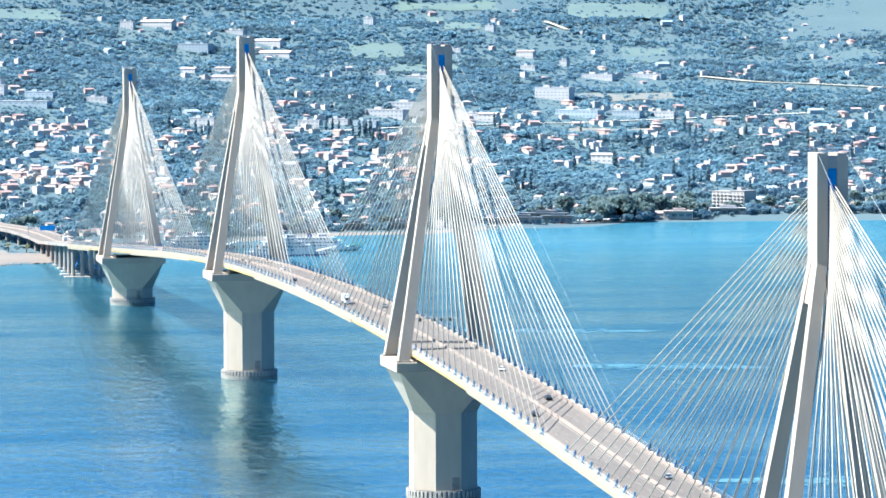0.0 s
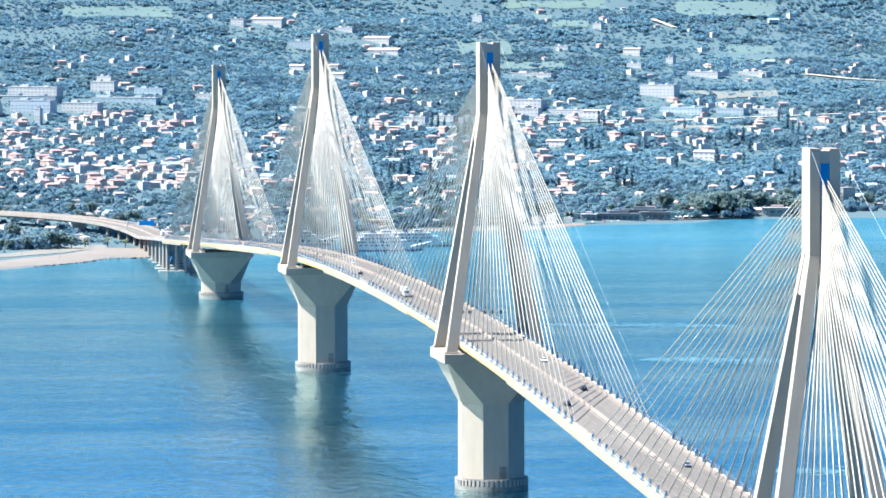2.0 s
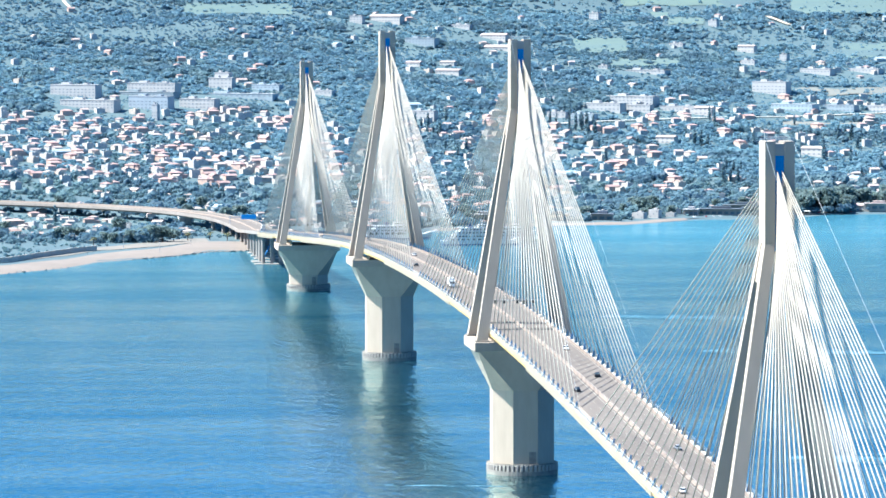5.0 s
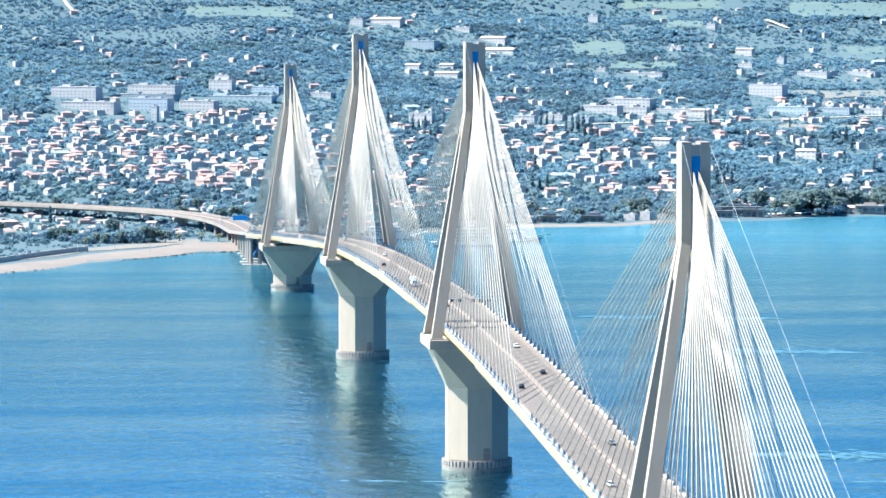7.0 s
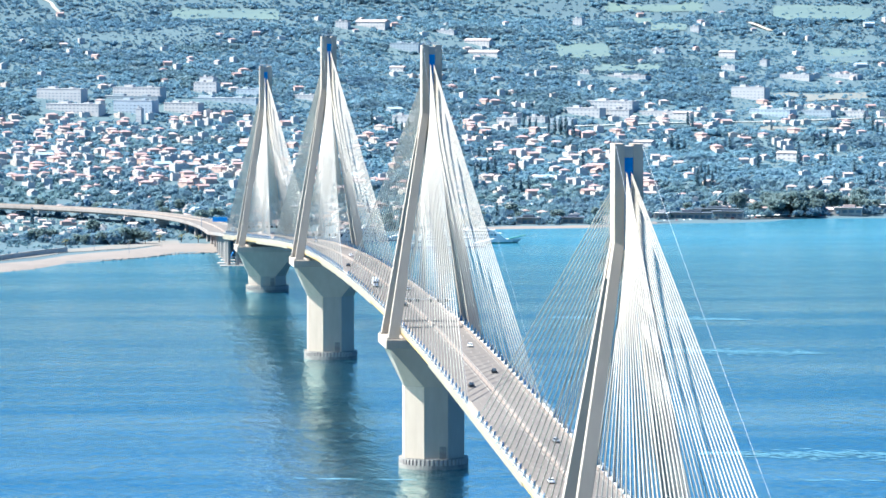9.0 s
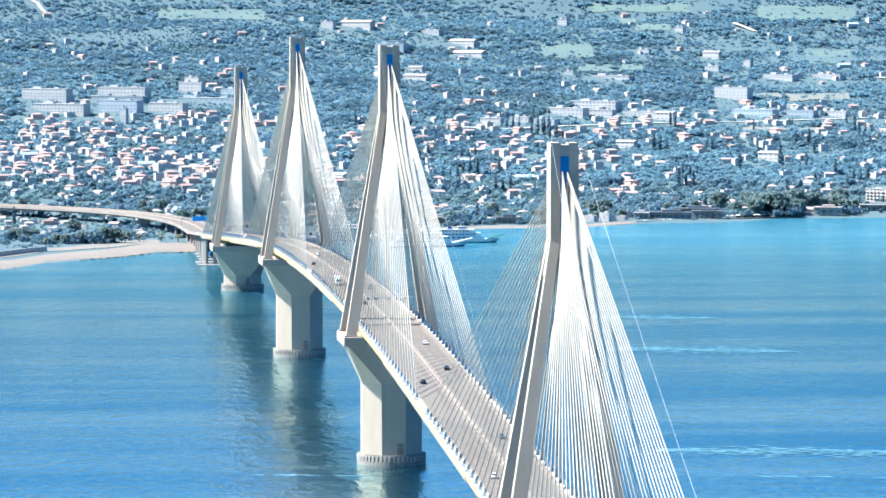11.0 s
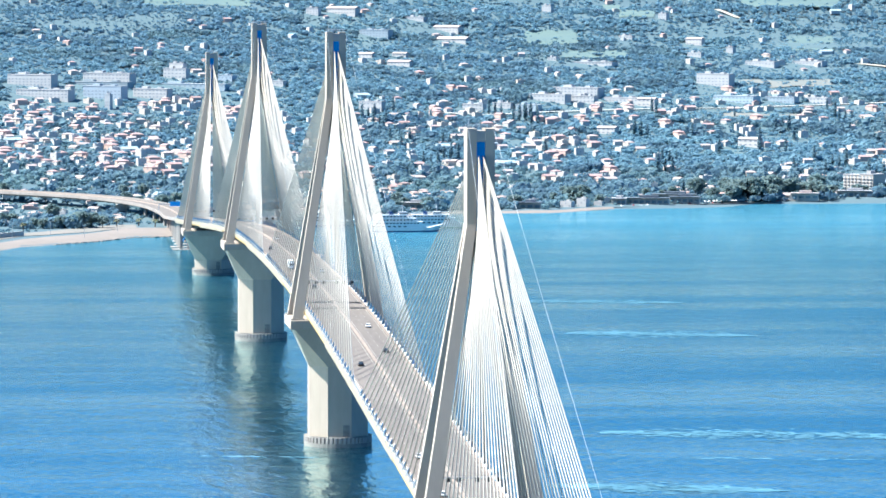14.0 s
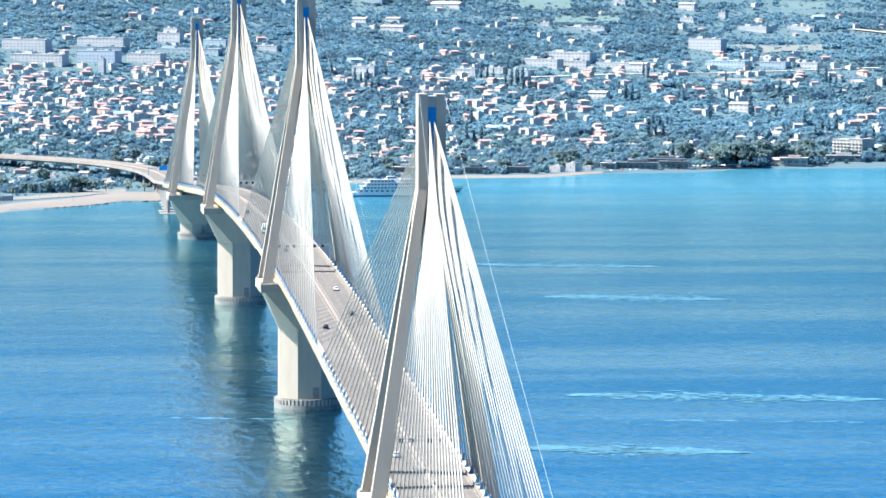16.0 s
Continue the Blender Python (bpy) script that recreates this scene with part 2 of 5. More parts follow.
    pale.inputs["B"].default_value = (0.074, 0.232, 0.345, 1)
    l.new(far_pale.outputs[0], pale.inputs["Factor"])
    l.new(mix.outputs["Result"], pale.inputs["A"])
    # chop: the light and dark of short ripples put into the colour
    cmap = n.new("ShaderNodeMapping")
    cmap.inputs["Scale"].default_value = (1.0, 0.4, 1.0)
    l.new(tc.outputs["Object"], cmap.inputs["Vector"])
    chop = n.new("ShaderNodeTexNoise")
    chop.inputs["Scale"].default_value = 0.45
    chop.inputs["Detail"].default_value = 4
    chop.inputs["Roughness"].default_value = 0.65
    l.new(cmap.outputs[0], chop.inputs["Vector"])
    cr = n.new("ShaderNodeMapRange")
    cr.inputs["From Min"].default_value = 0.3
    cr.inputs["From Max"].default_value = 0.7
    cr.inputs["To Min"].default_value = 0.60
    cr.inputs["To Max"].default_value = 1.40
    l.new(chop.outputs["Fac"], cr.inputs["Value"])
    ripple = n.new("ShaderNodeMath")
    ripple.operation = "MULTIPLY_ADD"
    ripple.inputs[1].default_value = 0.60
    l.new(chop.outputs["Fac"], ripple.inputs[0])
    shift = n.new("ShaderNodeMath")
    shift.operation = "SUBTRACT"
    shift.inputs[1].default_value = 0.30
    l.new(streak.outputs["Fac"], shift.inputs[0])
    l.new(shift.outputs[0], ripple.inputs[2])
    l.new(ripple.outputs[0], ramp.inputs["Value"])
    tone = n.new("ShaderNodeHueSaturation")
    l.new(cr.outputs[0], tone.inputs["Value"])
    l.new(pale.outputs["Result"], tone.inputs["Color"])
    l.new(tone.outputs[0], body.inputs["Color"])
    heights = []
    for size, amount in ((1.8, 0.26), (8.0, 0.85)):
        w = n.new("ShaderNodeTexNoise")
        w.inputs["Scale"].default_value = 1 / size
        w.inputs["Detail"].default_value = 3
        mpp = n.new("ShaderNodeMapping")
        mpp.inputs["Scale"].default_value = (1.0, 0.5, 1.0)
        l.new(tc.outputs["Object"], mpp.inputs["Vector"])
        l.new(mpp.outputs[0], w.inputs["Vector"])
        g = n.new("ShaderNodeMath")
        g.operation = "MULTIPLY"
        g.inputs[1].default_value = amount
        l.new(w.outputs["Fac"], g.inputs[0])
        heights.append(g)
    s = n.new("ShaderNodeMath")
    s.operation = "ADD"
    l.new(heights[0].outputs[0], s.inputs[0])
    l.new(heights[1].outputs[0], s.inputs[1])
    bu = n.new("ShaderNodeBump")
    bu.inputs["Strength"].default_value = 1.0
    bu.inputs["Distance"].default_value = 1.0
    l.new(s.outputs[0], bu.inputs["Height"])
    for node in (body, gloss, fres):
        l.new(bu.outputs[0], node.inputs["Normal"])
    return m


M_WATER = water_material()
bm = bmesh.new()
for i in range(9):
    for j in range(9):
        bm.verts.new((-9000 + 2250 * i, -9000 + 2250 * j, WATER))
bm.verts.ensure_lookup_table()
for i in range(8):
    for j in range(8):
        bm.faces.new([bm.verts[v] for v in (i * 9 + j, (i + 1) * 9 + j, (i + 1) * 9 + j + 1, i * 9 + j + 1)])
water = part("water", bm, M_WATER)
tagged(water, "rippled blue sea strait with paler current streaks", "water", kind="structure")

M_FOAM = mat("thin_foam", (0.094, 0.228, 0.312), 0.5, 4.0, 0.4)


def wake(a, b, width, seed):
    """A spindle of short broken foam flecks on the water."""
    r = random.Random(seed)
    a, b = Vector(a), Vector(b)
    d = (b - a).normalized()
    nrm = Vector((-d.y, d.x))
    verts, faces = [], []
    for i in range(700 if width > 5 else 24):
        u = r.uniform(0, 1)
        side = max(-1.6, min(1.6, r.gauss(0, 0.55)))
        env = math.sin(math.pi * min(1.0, 0.03 + u)) ** 0.6
        p = a.lerp(b, u) + nrm * (side * width * env + 0.8 * math.sin(u * 17))
        lx, ly = r.uniform(0.8, 4.5), r.uniform(0.2, 1.6)
        k = len(verts)
        for q, w in ((-lx, 0), (0, -ly), (lx * r.uniform(0.5, 1), r.uniform(-0.2, 0.2)), (r.uniform(-0.4, 0.4), ly)):
            verts.append((p.x + d.x * q + nrm.x * w, p.y + d.y * q + nrm.y * w, WATER + 0.05 + 0.0002 * i))
        faces.append((k, k + 1, k + 2, k + 3))
    return tagged(raw("wake", verts, faces, M_FOAM), "pale broken foam streaks left on the water", "wake", kind="stuff")


for i, (a, b, w) in enumerate((((112, 604), (240, 575), 17.0), ((166, 1158), (260, 1130), 20.0), ((130, 498), (212, 484), 2.5), ((-58, 520), (-12, 512), 2.0), ((70, 400), (150, 378), 14.0), ((150, 1420), (260, 1390), 16.0))):
    wake(a, b, w, i + 3)

# ---------------------------------------------------------------- the bridge
SPAN, HALF = 560.0, 13.0
DECK0, DECK1 = -286.0, 1966.0


def deck(y):
    """Height of the deck's edge along the bridge: a crown in the middle with straight slopes."""
    d = abs(y - 840)
    return 60.6 - 4.1e-5 * d * d if d < 520 else 49.51 - 0.0426 * (d - 520)


bridge = thing("bridge_deck", "long cable-stayed motorway deck with cream edge fairings and pale asphalt", "bridge deck", pose(0, 840, 0))
bridge_inv = Matrix.Translation((0, -840, 0))


def along(name, material, profile, label="", y0=DECK0, y1=DECK1, step=16.0, parent=bridge):
    k = max(2, int((y1 - y0) / step))
    bm = bmesh.new()
    strip(bm, [y0 + (y1 - y0) * i / k for i in range(k + 1)], profile)
    bmesh.ops.recalc_face_normals(bm, faces=bm.faces[:])
    bm.transform(bridge_inv)
    return part(name, bm, material, parent, label)


# road slab with a slight fall to each side
along("road_slab", M_ROAD, lambda y: [(-11.2, deck(y) - 1.3), (0, deck(y) - 1.3), (11.2, deck(y) - 1.3), (11.2, deck(y) - 0.72), (0, deck(y) - 0.55), (-11.2, deck(y) - 0.72)], "sun-bleached grey asphalt roadway")
along("girder_box", M_UNDER, lambda y: [(-11.6, deck(y) - 3.0), (11.6, deck(y) - 3.0), (11.6, deck(y) - 1.31), (-11.6, deck(y) - 1.31)], "grey steel girders under the slab, darkened for shade")
for s in (-1, 1):
    along("walkway", M_WALKWAY, lambda y: [(s * 11.2, deck(y) - 1.2), (s * 12.9, deck(y) - 1.2), (s * 12.9, deck(y) - 0.35), (s * 11.2, deck(y) - 0.35)])
    along("edge_beam", M_FASCIA, lambda y: [(s * 12.9, deck(y) - 2.1), (s * 13.15, deck(y) - 2.0), (s * 13.15, deck(y) - 0.1), (s * 12.9, deck(y))], "cream edge beam")
    along("crash_barrier", M_BARRIER, lambda y: [(s * 11.0, deck(y) - 0.7), (s * 11.35, deck(y) - 0.7), (s * 11.25, deck(y) + 0.35), (s * 11.1, deck(y) + 0.35)])
    along("handrail", M_STEEL, lambda y: [(s * 12.95, deck(y) + 0.95), (s * 13.05, deck(y) + 0.95), (s * 13.05, deck(y) + 1.07), (s * 12.95, deck(y) + 1.07)])
    along("mid_rail", M_STEEL, lambda y: [(s * 12.97, deck(y) + 0.45), (s * 13.03, deck(y) + 0.45), (s * 13.03, deck(y) + 0.53), (s * 12.97, deck(y) + 0.53)])
    # wind fairings hang below the edge beam away from the pylons
    bounds = [DECK0] + [v for i in range(4) for v in (SPAN * i - 130, SPAN * i + 130)] + [DECK1]
    for a, b in zip(bounds[::2], bounds[1::2]):
        along("wind_fairing", M_FASCIA, lambda y: [(s * 12.9, deck(y) - 3.5), (s * 13.05, deck(y) - 3.45), (s * 13.25, deck(y) - 2.01), (s * 12.9, deck(y) - 2.1)], "cream wind fairing panel", a, b)
    for i in range(4):
        along("service_rail", M_OCHRE, lambda y: [(s * 12.75, deck(y) - 2.75), (s * 13.1, deck(y) - 2.75), (s * 13.1, deck(y) - 2.2), (s * 12.75, deck(y) - 2.2)], "ochre service rail under the edge beam", SPAN * i - 129, SPAN * i + 129)
    # railing posts
    bm = bmesh.new()
    for i in range(563):
        y = DECK0 + 4 * i
        box(bm, s * 13.0 - 0.05, s * 13.0 + 0.05, y - 840 - 0.06, y - 840 + 0.06, deck(y), deck(y) + 0.96)
    tagged(part("railing", bm, M_STEEL, bridge), kind="stuff")
along("median_barrier", M_BARRIER, lambda y: [(-0.45, deck(y) - 0.58), (0.45, deck(y) - 0.58), (0.2, deck(y) + 0.3), (-0.2, deck(y) + 0.3)], "warm grey concrete median barrier")
for x in (-10.4, -1.3, 1.3, 10.4):
    along("edge_line", M_MARK, lambda y: [(x - 0.1, deck(y) - 0.74 + 0.0155 * (11.2 - abs(x)) - 0.05), (x + 0.1, deck(y) - 0.74 + 0.0155 * (11.2 - abs(x)) - 0.05), (x + 0.1, deck(y) - 0.705 + 0.0155 * (11.2 - abs(x))), (x - 0.1, deck(y) - 0.705 + 0.0155 * (11.2 - abs(x)))])
bm = bmesh.new()
for x in (-7.6, -4.5, 4.5, 7.6):
    for i in range(150):
        y = DECK0 + 15 * i
        z = deck(y + 2) - 0.705 + 0.0155 * (11.2 - abs(x))
        hexa(bm, rect(x - 0.08, x + 0.08, y - 840, y - 836, z - 0.04), [(x - 0.08, y - 840, deck(y) - deck(y + 2) + z), (x + 0.08, y - 840, deck(y) - deck(y + 2) + z), (x + 0.08, y - 836, deck(y + 4) - deck(y + 2) + z), (x - 0.08, y - 836, deck(y + 4) - deck(y + 2) + z)])
tagged(part("lane_marking", bm, M_MARK, bridge), kind="stuff")
# rows of dark bars across the road at each pylon
bm = bmesh.new()
box(bm, -0.36, 0.36, -2.6, 2.6, -0.16, 0.03)
soften(bm, 0.02)
bar_ob = None
for i in range(4):
    for dy in (-14.0, 14.0):
        for j in range(8):
            for s in (-1, 1):
                x, y = s * (1.9 + 1.18 * j), SPAN * i + dy
                m = pose(x, y - 840, deck(y) - 0.70 + 0.0155 * (11.2 - abs(x)))
                if bar_ob is None:
                    bar_ob = part("drain_grate", bm, M_DARK, bridge, "dark bar on the roadway")
                    bar_ob.matrix_basis = m
                else:
                    share("drain_grate", bar_ob.data, bridge, m)

# -------- pylons
N_CABLE = 22


def octagon(half, z):
    c = half * 0.40
    return [(c, -half, z), (half, -c, z), (half, c, z), (c, half, z), (-c, half, z), (-half, c, z), (-half, -c, z), (-c, -half, z)]


def square8(half, cut, z):
    c = half - cut
    return [(c, -half, z), (half, -c, z), (half, c, z), (c, half, z), (-c, half, z), (-half, c, z), (-half, -c, z), (-c, -half, z)]


bm = bmesh.new()
box(bm, -0.55, 0.55, -0.45, 0.35, 2.3, 4.7)
soften(bm, 0.12)
RIB = bpy.data.meshes.new("fender_rib")
bm.to_mesh(RIB)
bm.free()
RIB.materials.append(M_CONC2)

bm = bmesh.new()
hexa(bm, [(-0.62, -0.3, 0), (0.5, -0.3, 0), (0.5, 0.3, 0), (-0.62, 0.3, 0)], [(0.15, -0.18, 2.2), (0.5, -0.18, 2.2), (0.5, 0.18, 2.2), (0.15, 0.18, 2.2)])
hexa(bm, [(-0.55, 0.5, 0), (-0.25, 0.5, 0), (-0.25, 0.8, 0), (-0.55, 0.8, 0)], [(0.15, 0.1, 1.9), (0.4, 0.1, 1.9), (0.4, 0.3, 1.9), (0.15, 0.3, 1.9)])
box(bm, -0.8, 0.6, -0.5, 0.9, -0.25, 0.05)
DAMPER = bpy.data.meshes.new("damper")
bm.to_mesh(DAMPER)
bm.free()
DAMPER.materials.append(M_BLUE2)


def pylon(i, cap):
    y0 = SPAN * i
    top = cap + 112.3
    kink = top - 26.0
    p = thing("bridge_pylon", "pale concrete pylon with four splayed legs and white stay cables", "bridge pylon", pose(0, y0, 0), "pylons of the bridge")
    # plinth at the water line
    bm = bmesh.new()
    hexa(bm, ngon(48, 12.9, -8), ngon(48, 12.9, 4.8))
    hexa(bm, ngon(48, 13.45, 0.2), ngon(48, 13.45, 3.0))
    hexa(bm, ngon(48, 13.4, 4.81), ngon(48, 13.4, 5.5))
    bm.transform(Matrix.Translation((1.0, 0, 0)))
    part("plinth", bm, M_WET, p, "stained round plinth")
    for j in range(48):
        a = 2 * math.pi * j / 48
        share("fender_rib", RIB, p, Matrix.Translation((1.0, 0, 0.5)) @ Matrix.Rotation(a, 4, "Z") @ pose(0, -13.05, 0))
    # shaft and flared capital
    bm = bmesh.new()
    hexa(bm, octagon(11.6, 5.5), octagon(11.6, cap - 19.0))
    bm.transform(Matrix.Translation((0.9, 0, 0)))
    part("pier_shaft", bm, M_CONC, p, "pale octagonal concrete shaft")
    bm = bmesh.new()
    hexa(bm, [(x + 0.9, y, z) for x, y, z in octagon(11.6, cap - 18.99)], square8(17.6, 0.5, cap - 3.75))
    part("pier_capital", bm, M_CONC, p)
    bm = bmesh.new()
    box(bm, -19, 19, -19, 19, cap - 3.74, cap)
    soften(bm, 0.25)
    part("pier_cap", bm, M_CONC, p)
    # dark stained panel low on the shaft
    bm = bmesh.new()
    box(bm, 2.2, 4.8, -11.85, -11.55, 5.5, 10.2)
    part("service_door", bm, M_WET, p, "dark panel low on the shaft")
    # legs
    for sx in (-1, 1):
        for sy in (-1, 1):
            bm = bmesh.new()
            fx, fy, tx, ty = sx * 16.0, sy * 15.8, sx * 2.5, sy * 2.95
            lo = [(fx - 2.05, fy - 2.05), (fx + 2.05, fy - 2.05), (fx + 2.05, fy + 2.05), (fx - 2.05, fy + 2.05)]
            hi = [(tx - 1.3, ty - 1.6), (tx + 1.3, ty - 1.6), (tx + 1.3, ty + 1.6), (tx - 1.3, ty + 1.6)]
            hexa(bm, [(x, y, cap) for x, y in lo], [(x, y, kink) for x, y in hi])
            leg = part("leg", bm, M_CONC, p)
            bm = bmesh.new()
            box(bm, fx - 2.6, fx + 2.6, fy - 2.6, fy + 2.6, cap + 0.004, cap + 0.5)
            soften(bm, 0.1)
            part("leg_collar", bm, M_WET, leg)
        # the upright part of the head, with the web where two legs join
        bm = bmesh.new()
        x0, x1 = (-3.8, -1.2) if sx < 0 else (1.2, 3.8)
        hexa(bm, rect(x0, x1, -4.55, 4.55, kink + 0.004), rect(x0, x1, -4.55, 4.55, top))
        dx = sx * 1.55
        hexa(bm, rect(x0 + dx + 0.25, x1 + dx - 0.25, -2.6, 2.6, kink - 10), rect(x0 + 0.15, x1 - 0.15, -2.6, 2.6, kink))
        part("head_wall", bm, M_CONC, p)
    bm = bmesh.new()
    box(bm, -1.19, 1.19, -4.4, 4.4, top - 3.6, top - 0.6)
    part("head_lintel", bm, M_CONC2, p)
    bm = bmesh.new()
    box(bm, -1.15, 1.15, -3.9, 3.9, kink - 2, top - 3.61)
    part("anchor_core", bm, M_BLUE, p, "blue steel anchor box")
    for sy in (-1, 1):
        bm = bmesh.new()
        for zz in (0.5, 1.0):
            tube(bm, (-3.4, sy * 4.2, top + zz), (3.4, sy * 4.2, top + zz), 0.05)
        for xx in (-3.4, -1.1, 1.1, 3.4):
            tube(bm, (xx, sy * 4.2, top - 0.02 if abs(xx) > 1.2 else top - 0.62), (xx, sy * 4.2, top + 1.0), 0.05)
        part("head_railing", bm, M_STEEL, p)
    bm = bmesh.new()
    tube(bm, (-2.6, 3.4, top - 0.02), (-2.6, 3.4, top + 3.2), 0.07)
    part("lightning_rod", bm, M_STEEL, p)
    # thin tie wires from the head to the middle of the span
    wire = 0.05 if i == 0 else 0.03
    for sx in (-1, 1):
        bm = bmesh.new()
        a, b = Vector((sx * 3.5, -4.56, top - 0.5)), Vector((sx * 13.0, -276.0, deck(y0 - 276)))
        pts = [a.lerp(b, t / 12) - Vector((0, 0, 5.0 * (t / 12) * (1 - t / 12))) for t in range(13)]
        rings = [[bm.verts.new(q + Vector((wire * math.cos(1.257 * k), 0, wire * math.sin(1.257 * k)))) for k in range(5)] for q in pts]
        for u, v in zip(rings, rings[1:]):
            for k in range(5):
                bm.faces.new((u[k], v[k], v[(k + 1) % 5], u[(k + 1) % 5]))
        part("tie_wire", bm, M_STEEL, p)
    # blocks between the cap and the deck
    gap = deck(y0) - 3.02 - cap
    if gap > 0.5:
        for sx in (-1, 1):
            for sy in (-1, 1):
                bm = bmesh.new()
                box(bm, sx * 11.0 - 0.7, sx * 11.0 + 0.7, sy * 17.2 - 0.8, sy * 17.2 + 0.8, cap + 0.004, cap + gap)
                soften(bm, 0.08)
                part("bearing_block", bm, M_FASCIA, p, "cream bearing block")
    # stay cables: two planes, both ways
    for sy in (-1, 1):
        for j in range(N_CABLE):
            ya = sy * (8.6 + 12.0 * j)
            za = deck(y0 + ya) - 0.2
            zt = top - 31.5 + 25.0 * (j / 22) ** 0.9
            for sx in (-1, 1):
                bm = bmesh.new()
                tube(bm, (sx * 12.45, ya, za), (sx * 0.62, sy * 3.7, zt), 0.195, 6)
                c = part("stay_cable", bm, M_WHITE, p, smooth=True)
                m = pose(sx * 12.45, ya, za - 0.02)
                share("damper", DAMPER, c, m @ Matrix.Translation((-0.1, 0, 0)))
    return p


for i, cap in enumerate((30.3, 52.1, 52.1, 30.3)):
    pylon(i, cap)


# lane-signal gantries at the pylons
M_SIGNAL = mat("signal_box_black", (0.02, 0.022, 0.026), 0.6, 0.5, 0.3)
first = None
for i in range(4):
    y = SPAN * i + 30
    base = deck(y) - 0.36
    if first is None:
        first = thing("lane_gantry", "slender grey gantry with dark lane-signal boxes over the road", "sign gantry", group="lane gantries")
        for s in (-1, 1):
            bm = bmesh.new()
            tube(bm, (s * 11.8, 0, 0), (s * 11.8, 0, 7.0), 0.16, 8)
            part("post", bm, M_STEEL, first)
        bm = bmesh.new()
        tube(bm, (-11.8, 0, 6.6), (11.8, 0, 6.6), 0.12, 8)
        tube(bm, (-11.8, 0, 7.0), (11.8, 0, 7.0), 0.09, 8)
        part("beam", bm, M_STEEL, first)
        for x in (-8.8, -5.6, -2.6, 2.6, 5.6, 8.8):
            bm = bmesh.new()
            box(bm, x - 0.6, x + 0.6, -0.3, -0.1, 5.6, 6.8)
            soften(bm, 0.04)
            part("signal_box", bm, M_SIGNAL, first, "dark lane-signal box")
        first.matrix_basis = pose(0, y, base)
    else:
        copy_thing(first, pose(0, y, base))

# ---------------------------------------------------------------- shore, viaduct and beach
def patch(name, outline_near, outline_far, lift, material, label, category):
    """A low sheet of ground laid over the land between two lines of equal length."""
    verts, faces = [], []
    rows = 6
    k = len(outline_near)
    for r in range(rows + 1):
        for (x0, y0), (x1, y1) in zip(outline_near, outline_far):
            t = r / rows
            x, y = x0 + (x1 - x0) * t, y0 + (y1 - y0) * t
            verts.append(drawn(x, y, max(height(x, y), WATER - 0.3) + lift)[0])
    for r in range(rows):
        for j in range(k - 1):
            faces.append((r * k + j, r * k + j + 1, (r + 1) * k + j + 1, (r + 1) * k + j))
    ob = raw(name, verts, faces, material, smooth=True)
    return tagged(ob, label, category, kind="structure")


xs = [-420 + 12 * i for i in range(36)]
patch("beach", [(x, shore(x) - 4) for x in xs], [(x, shore(x) + 70 + 40 * max(0, 1 - abs(x + 30) / 80) + 4 * math.sin(x * 0.11)) for x in xs], 0.25, M_SAND, "pale sand beach with gravel edge beside the viaduct", "beach")
xs = [150 + 15 * i for i in range(16)]
patch("beach", [(x, shore(x) - 3) for x in xs], [(x, shore(x) + 16 + 3 * math.sin(x * 0.13)) for x in xs], 0.25, M_SAND, "narrow sand beach below the trees", "beach")

# meadow green toned close to the foliage, haze tint included
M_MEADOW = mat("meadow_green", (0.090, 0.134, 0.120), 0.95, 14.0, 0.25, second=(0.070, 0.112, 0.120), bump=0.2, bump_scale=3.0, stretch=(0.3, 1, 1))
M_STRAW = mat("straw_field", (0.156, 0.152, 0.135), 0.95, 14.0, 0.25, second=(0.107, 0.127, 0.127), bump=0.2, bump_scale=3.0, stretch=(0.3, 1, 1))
FIELDS = []


def field(corners, material, label):
    """Open ground between four corners, with uneven edges."""
    FIELDS.append([Vector(c) for c in corners])
    c = FIELDS[-1]
    edge = [(c[0].lerp(c[1], i / 15), c[3].lerp(c[2], i / 15), i) for i in range(16)]
    patch("field", [(p.x, p.y + 45 * noise.noise((p.x / 40, p.y / 90, 3.3))) for p, q, i in edge], [(q.x, q.y + 70 * noise.noise((q.x / 40, q.y / 90, 6.1))) for p, q, i in edge], 0.9, material, label, "field")


def in_field(x, y):
    for c in FIELDS:
        if all((c[(i + 1) % 4].x - c[i].x) * (y - c[i].y) - (c[(i + 1) % 4].y - c[i].y) * (x - c[i].x) > 0 for i in range(4)):
            return True
    return False


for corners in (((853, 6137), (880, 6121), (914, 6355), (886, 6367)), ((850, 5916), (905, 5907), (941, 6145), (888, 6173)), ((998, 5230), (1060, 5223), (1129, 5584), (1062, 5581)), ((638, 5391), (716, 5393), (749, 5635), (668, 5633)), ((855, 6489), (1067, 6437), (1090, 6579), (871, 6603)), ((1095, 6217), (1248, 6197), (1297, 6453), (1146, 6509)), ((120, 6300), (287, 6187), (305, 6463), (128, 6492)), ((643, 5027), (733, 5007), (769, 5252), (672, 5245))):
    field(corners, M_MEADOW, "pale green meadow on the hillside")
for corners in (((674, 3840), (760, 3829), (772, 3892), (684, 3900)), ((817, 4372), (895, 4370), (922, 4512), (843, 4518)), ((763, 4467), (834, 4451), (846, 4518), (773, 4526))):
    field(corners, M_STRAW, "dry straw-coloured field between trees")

xs = [-260 + 12 * i for i in range(20)]
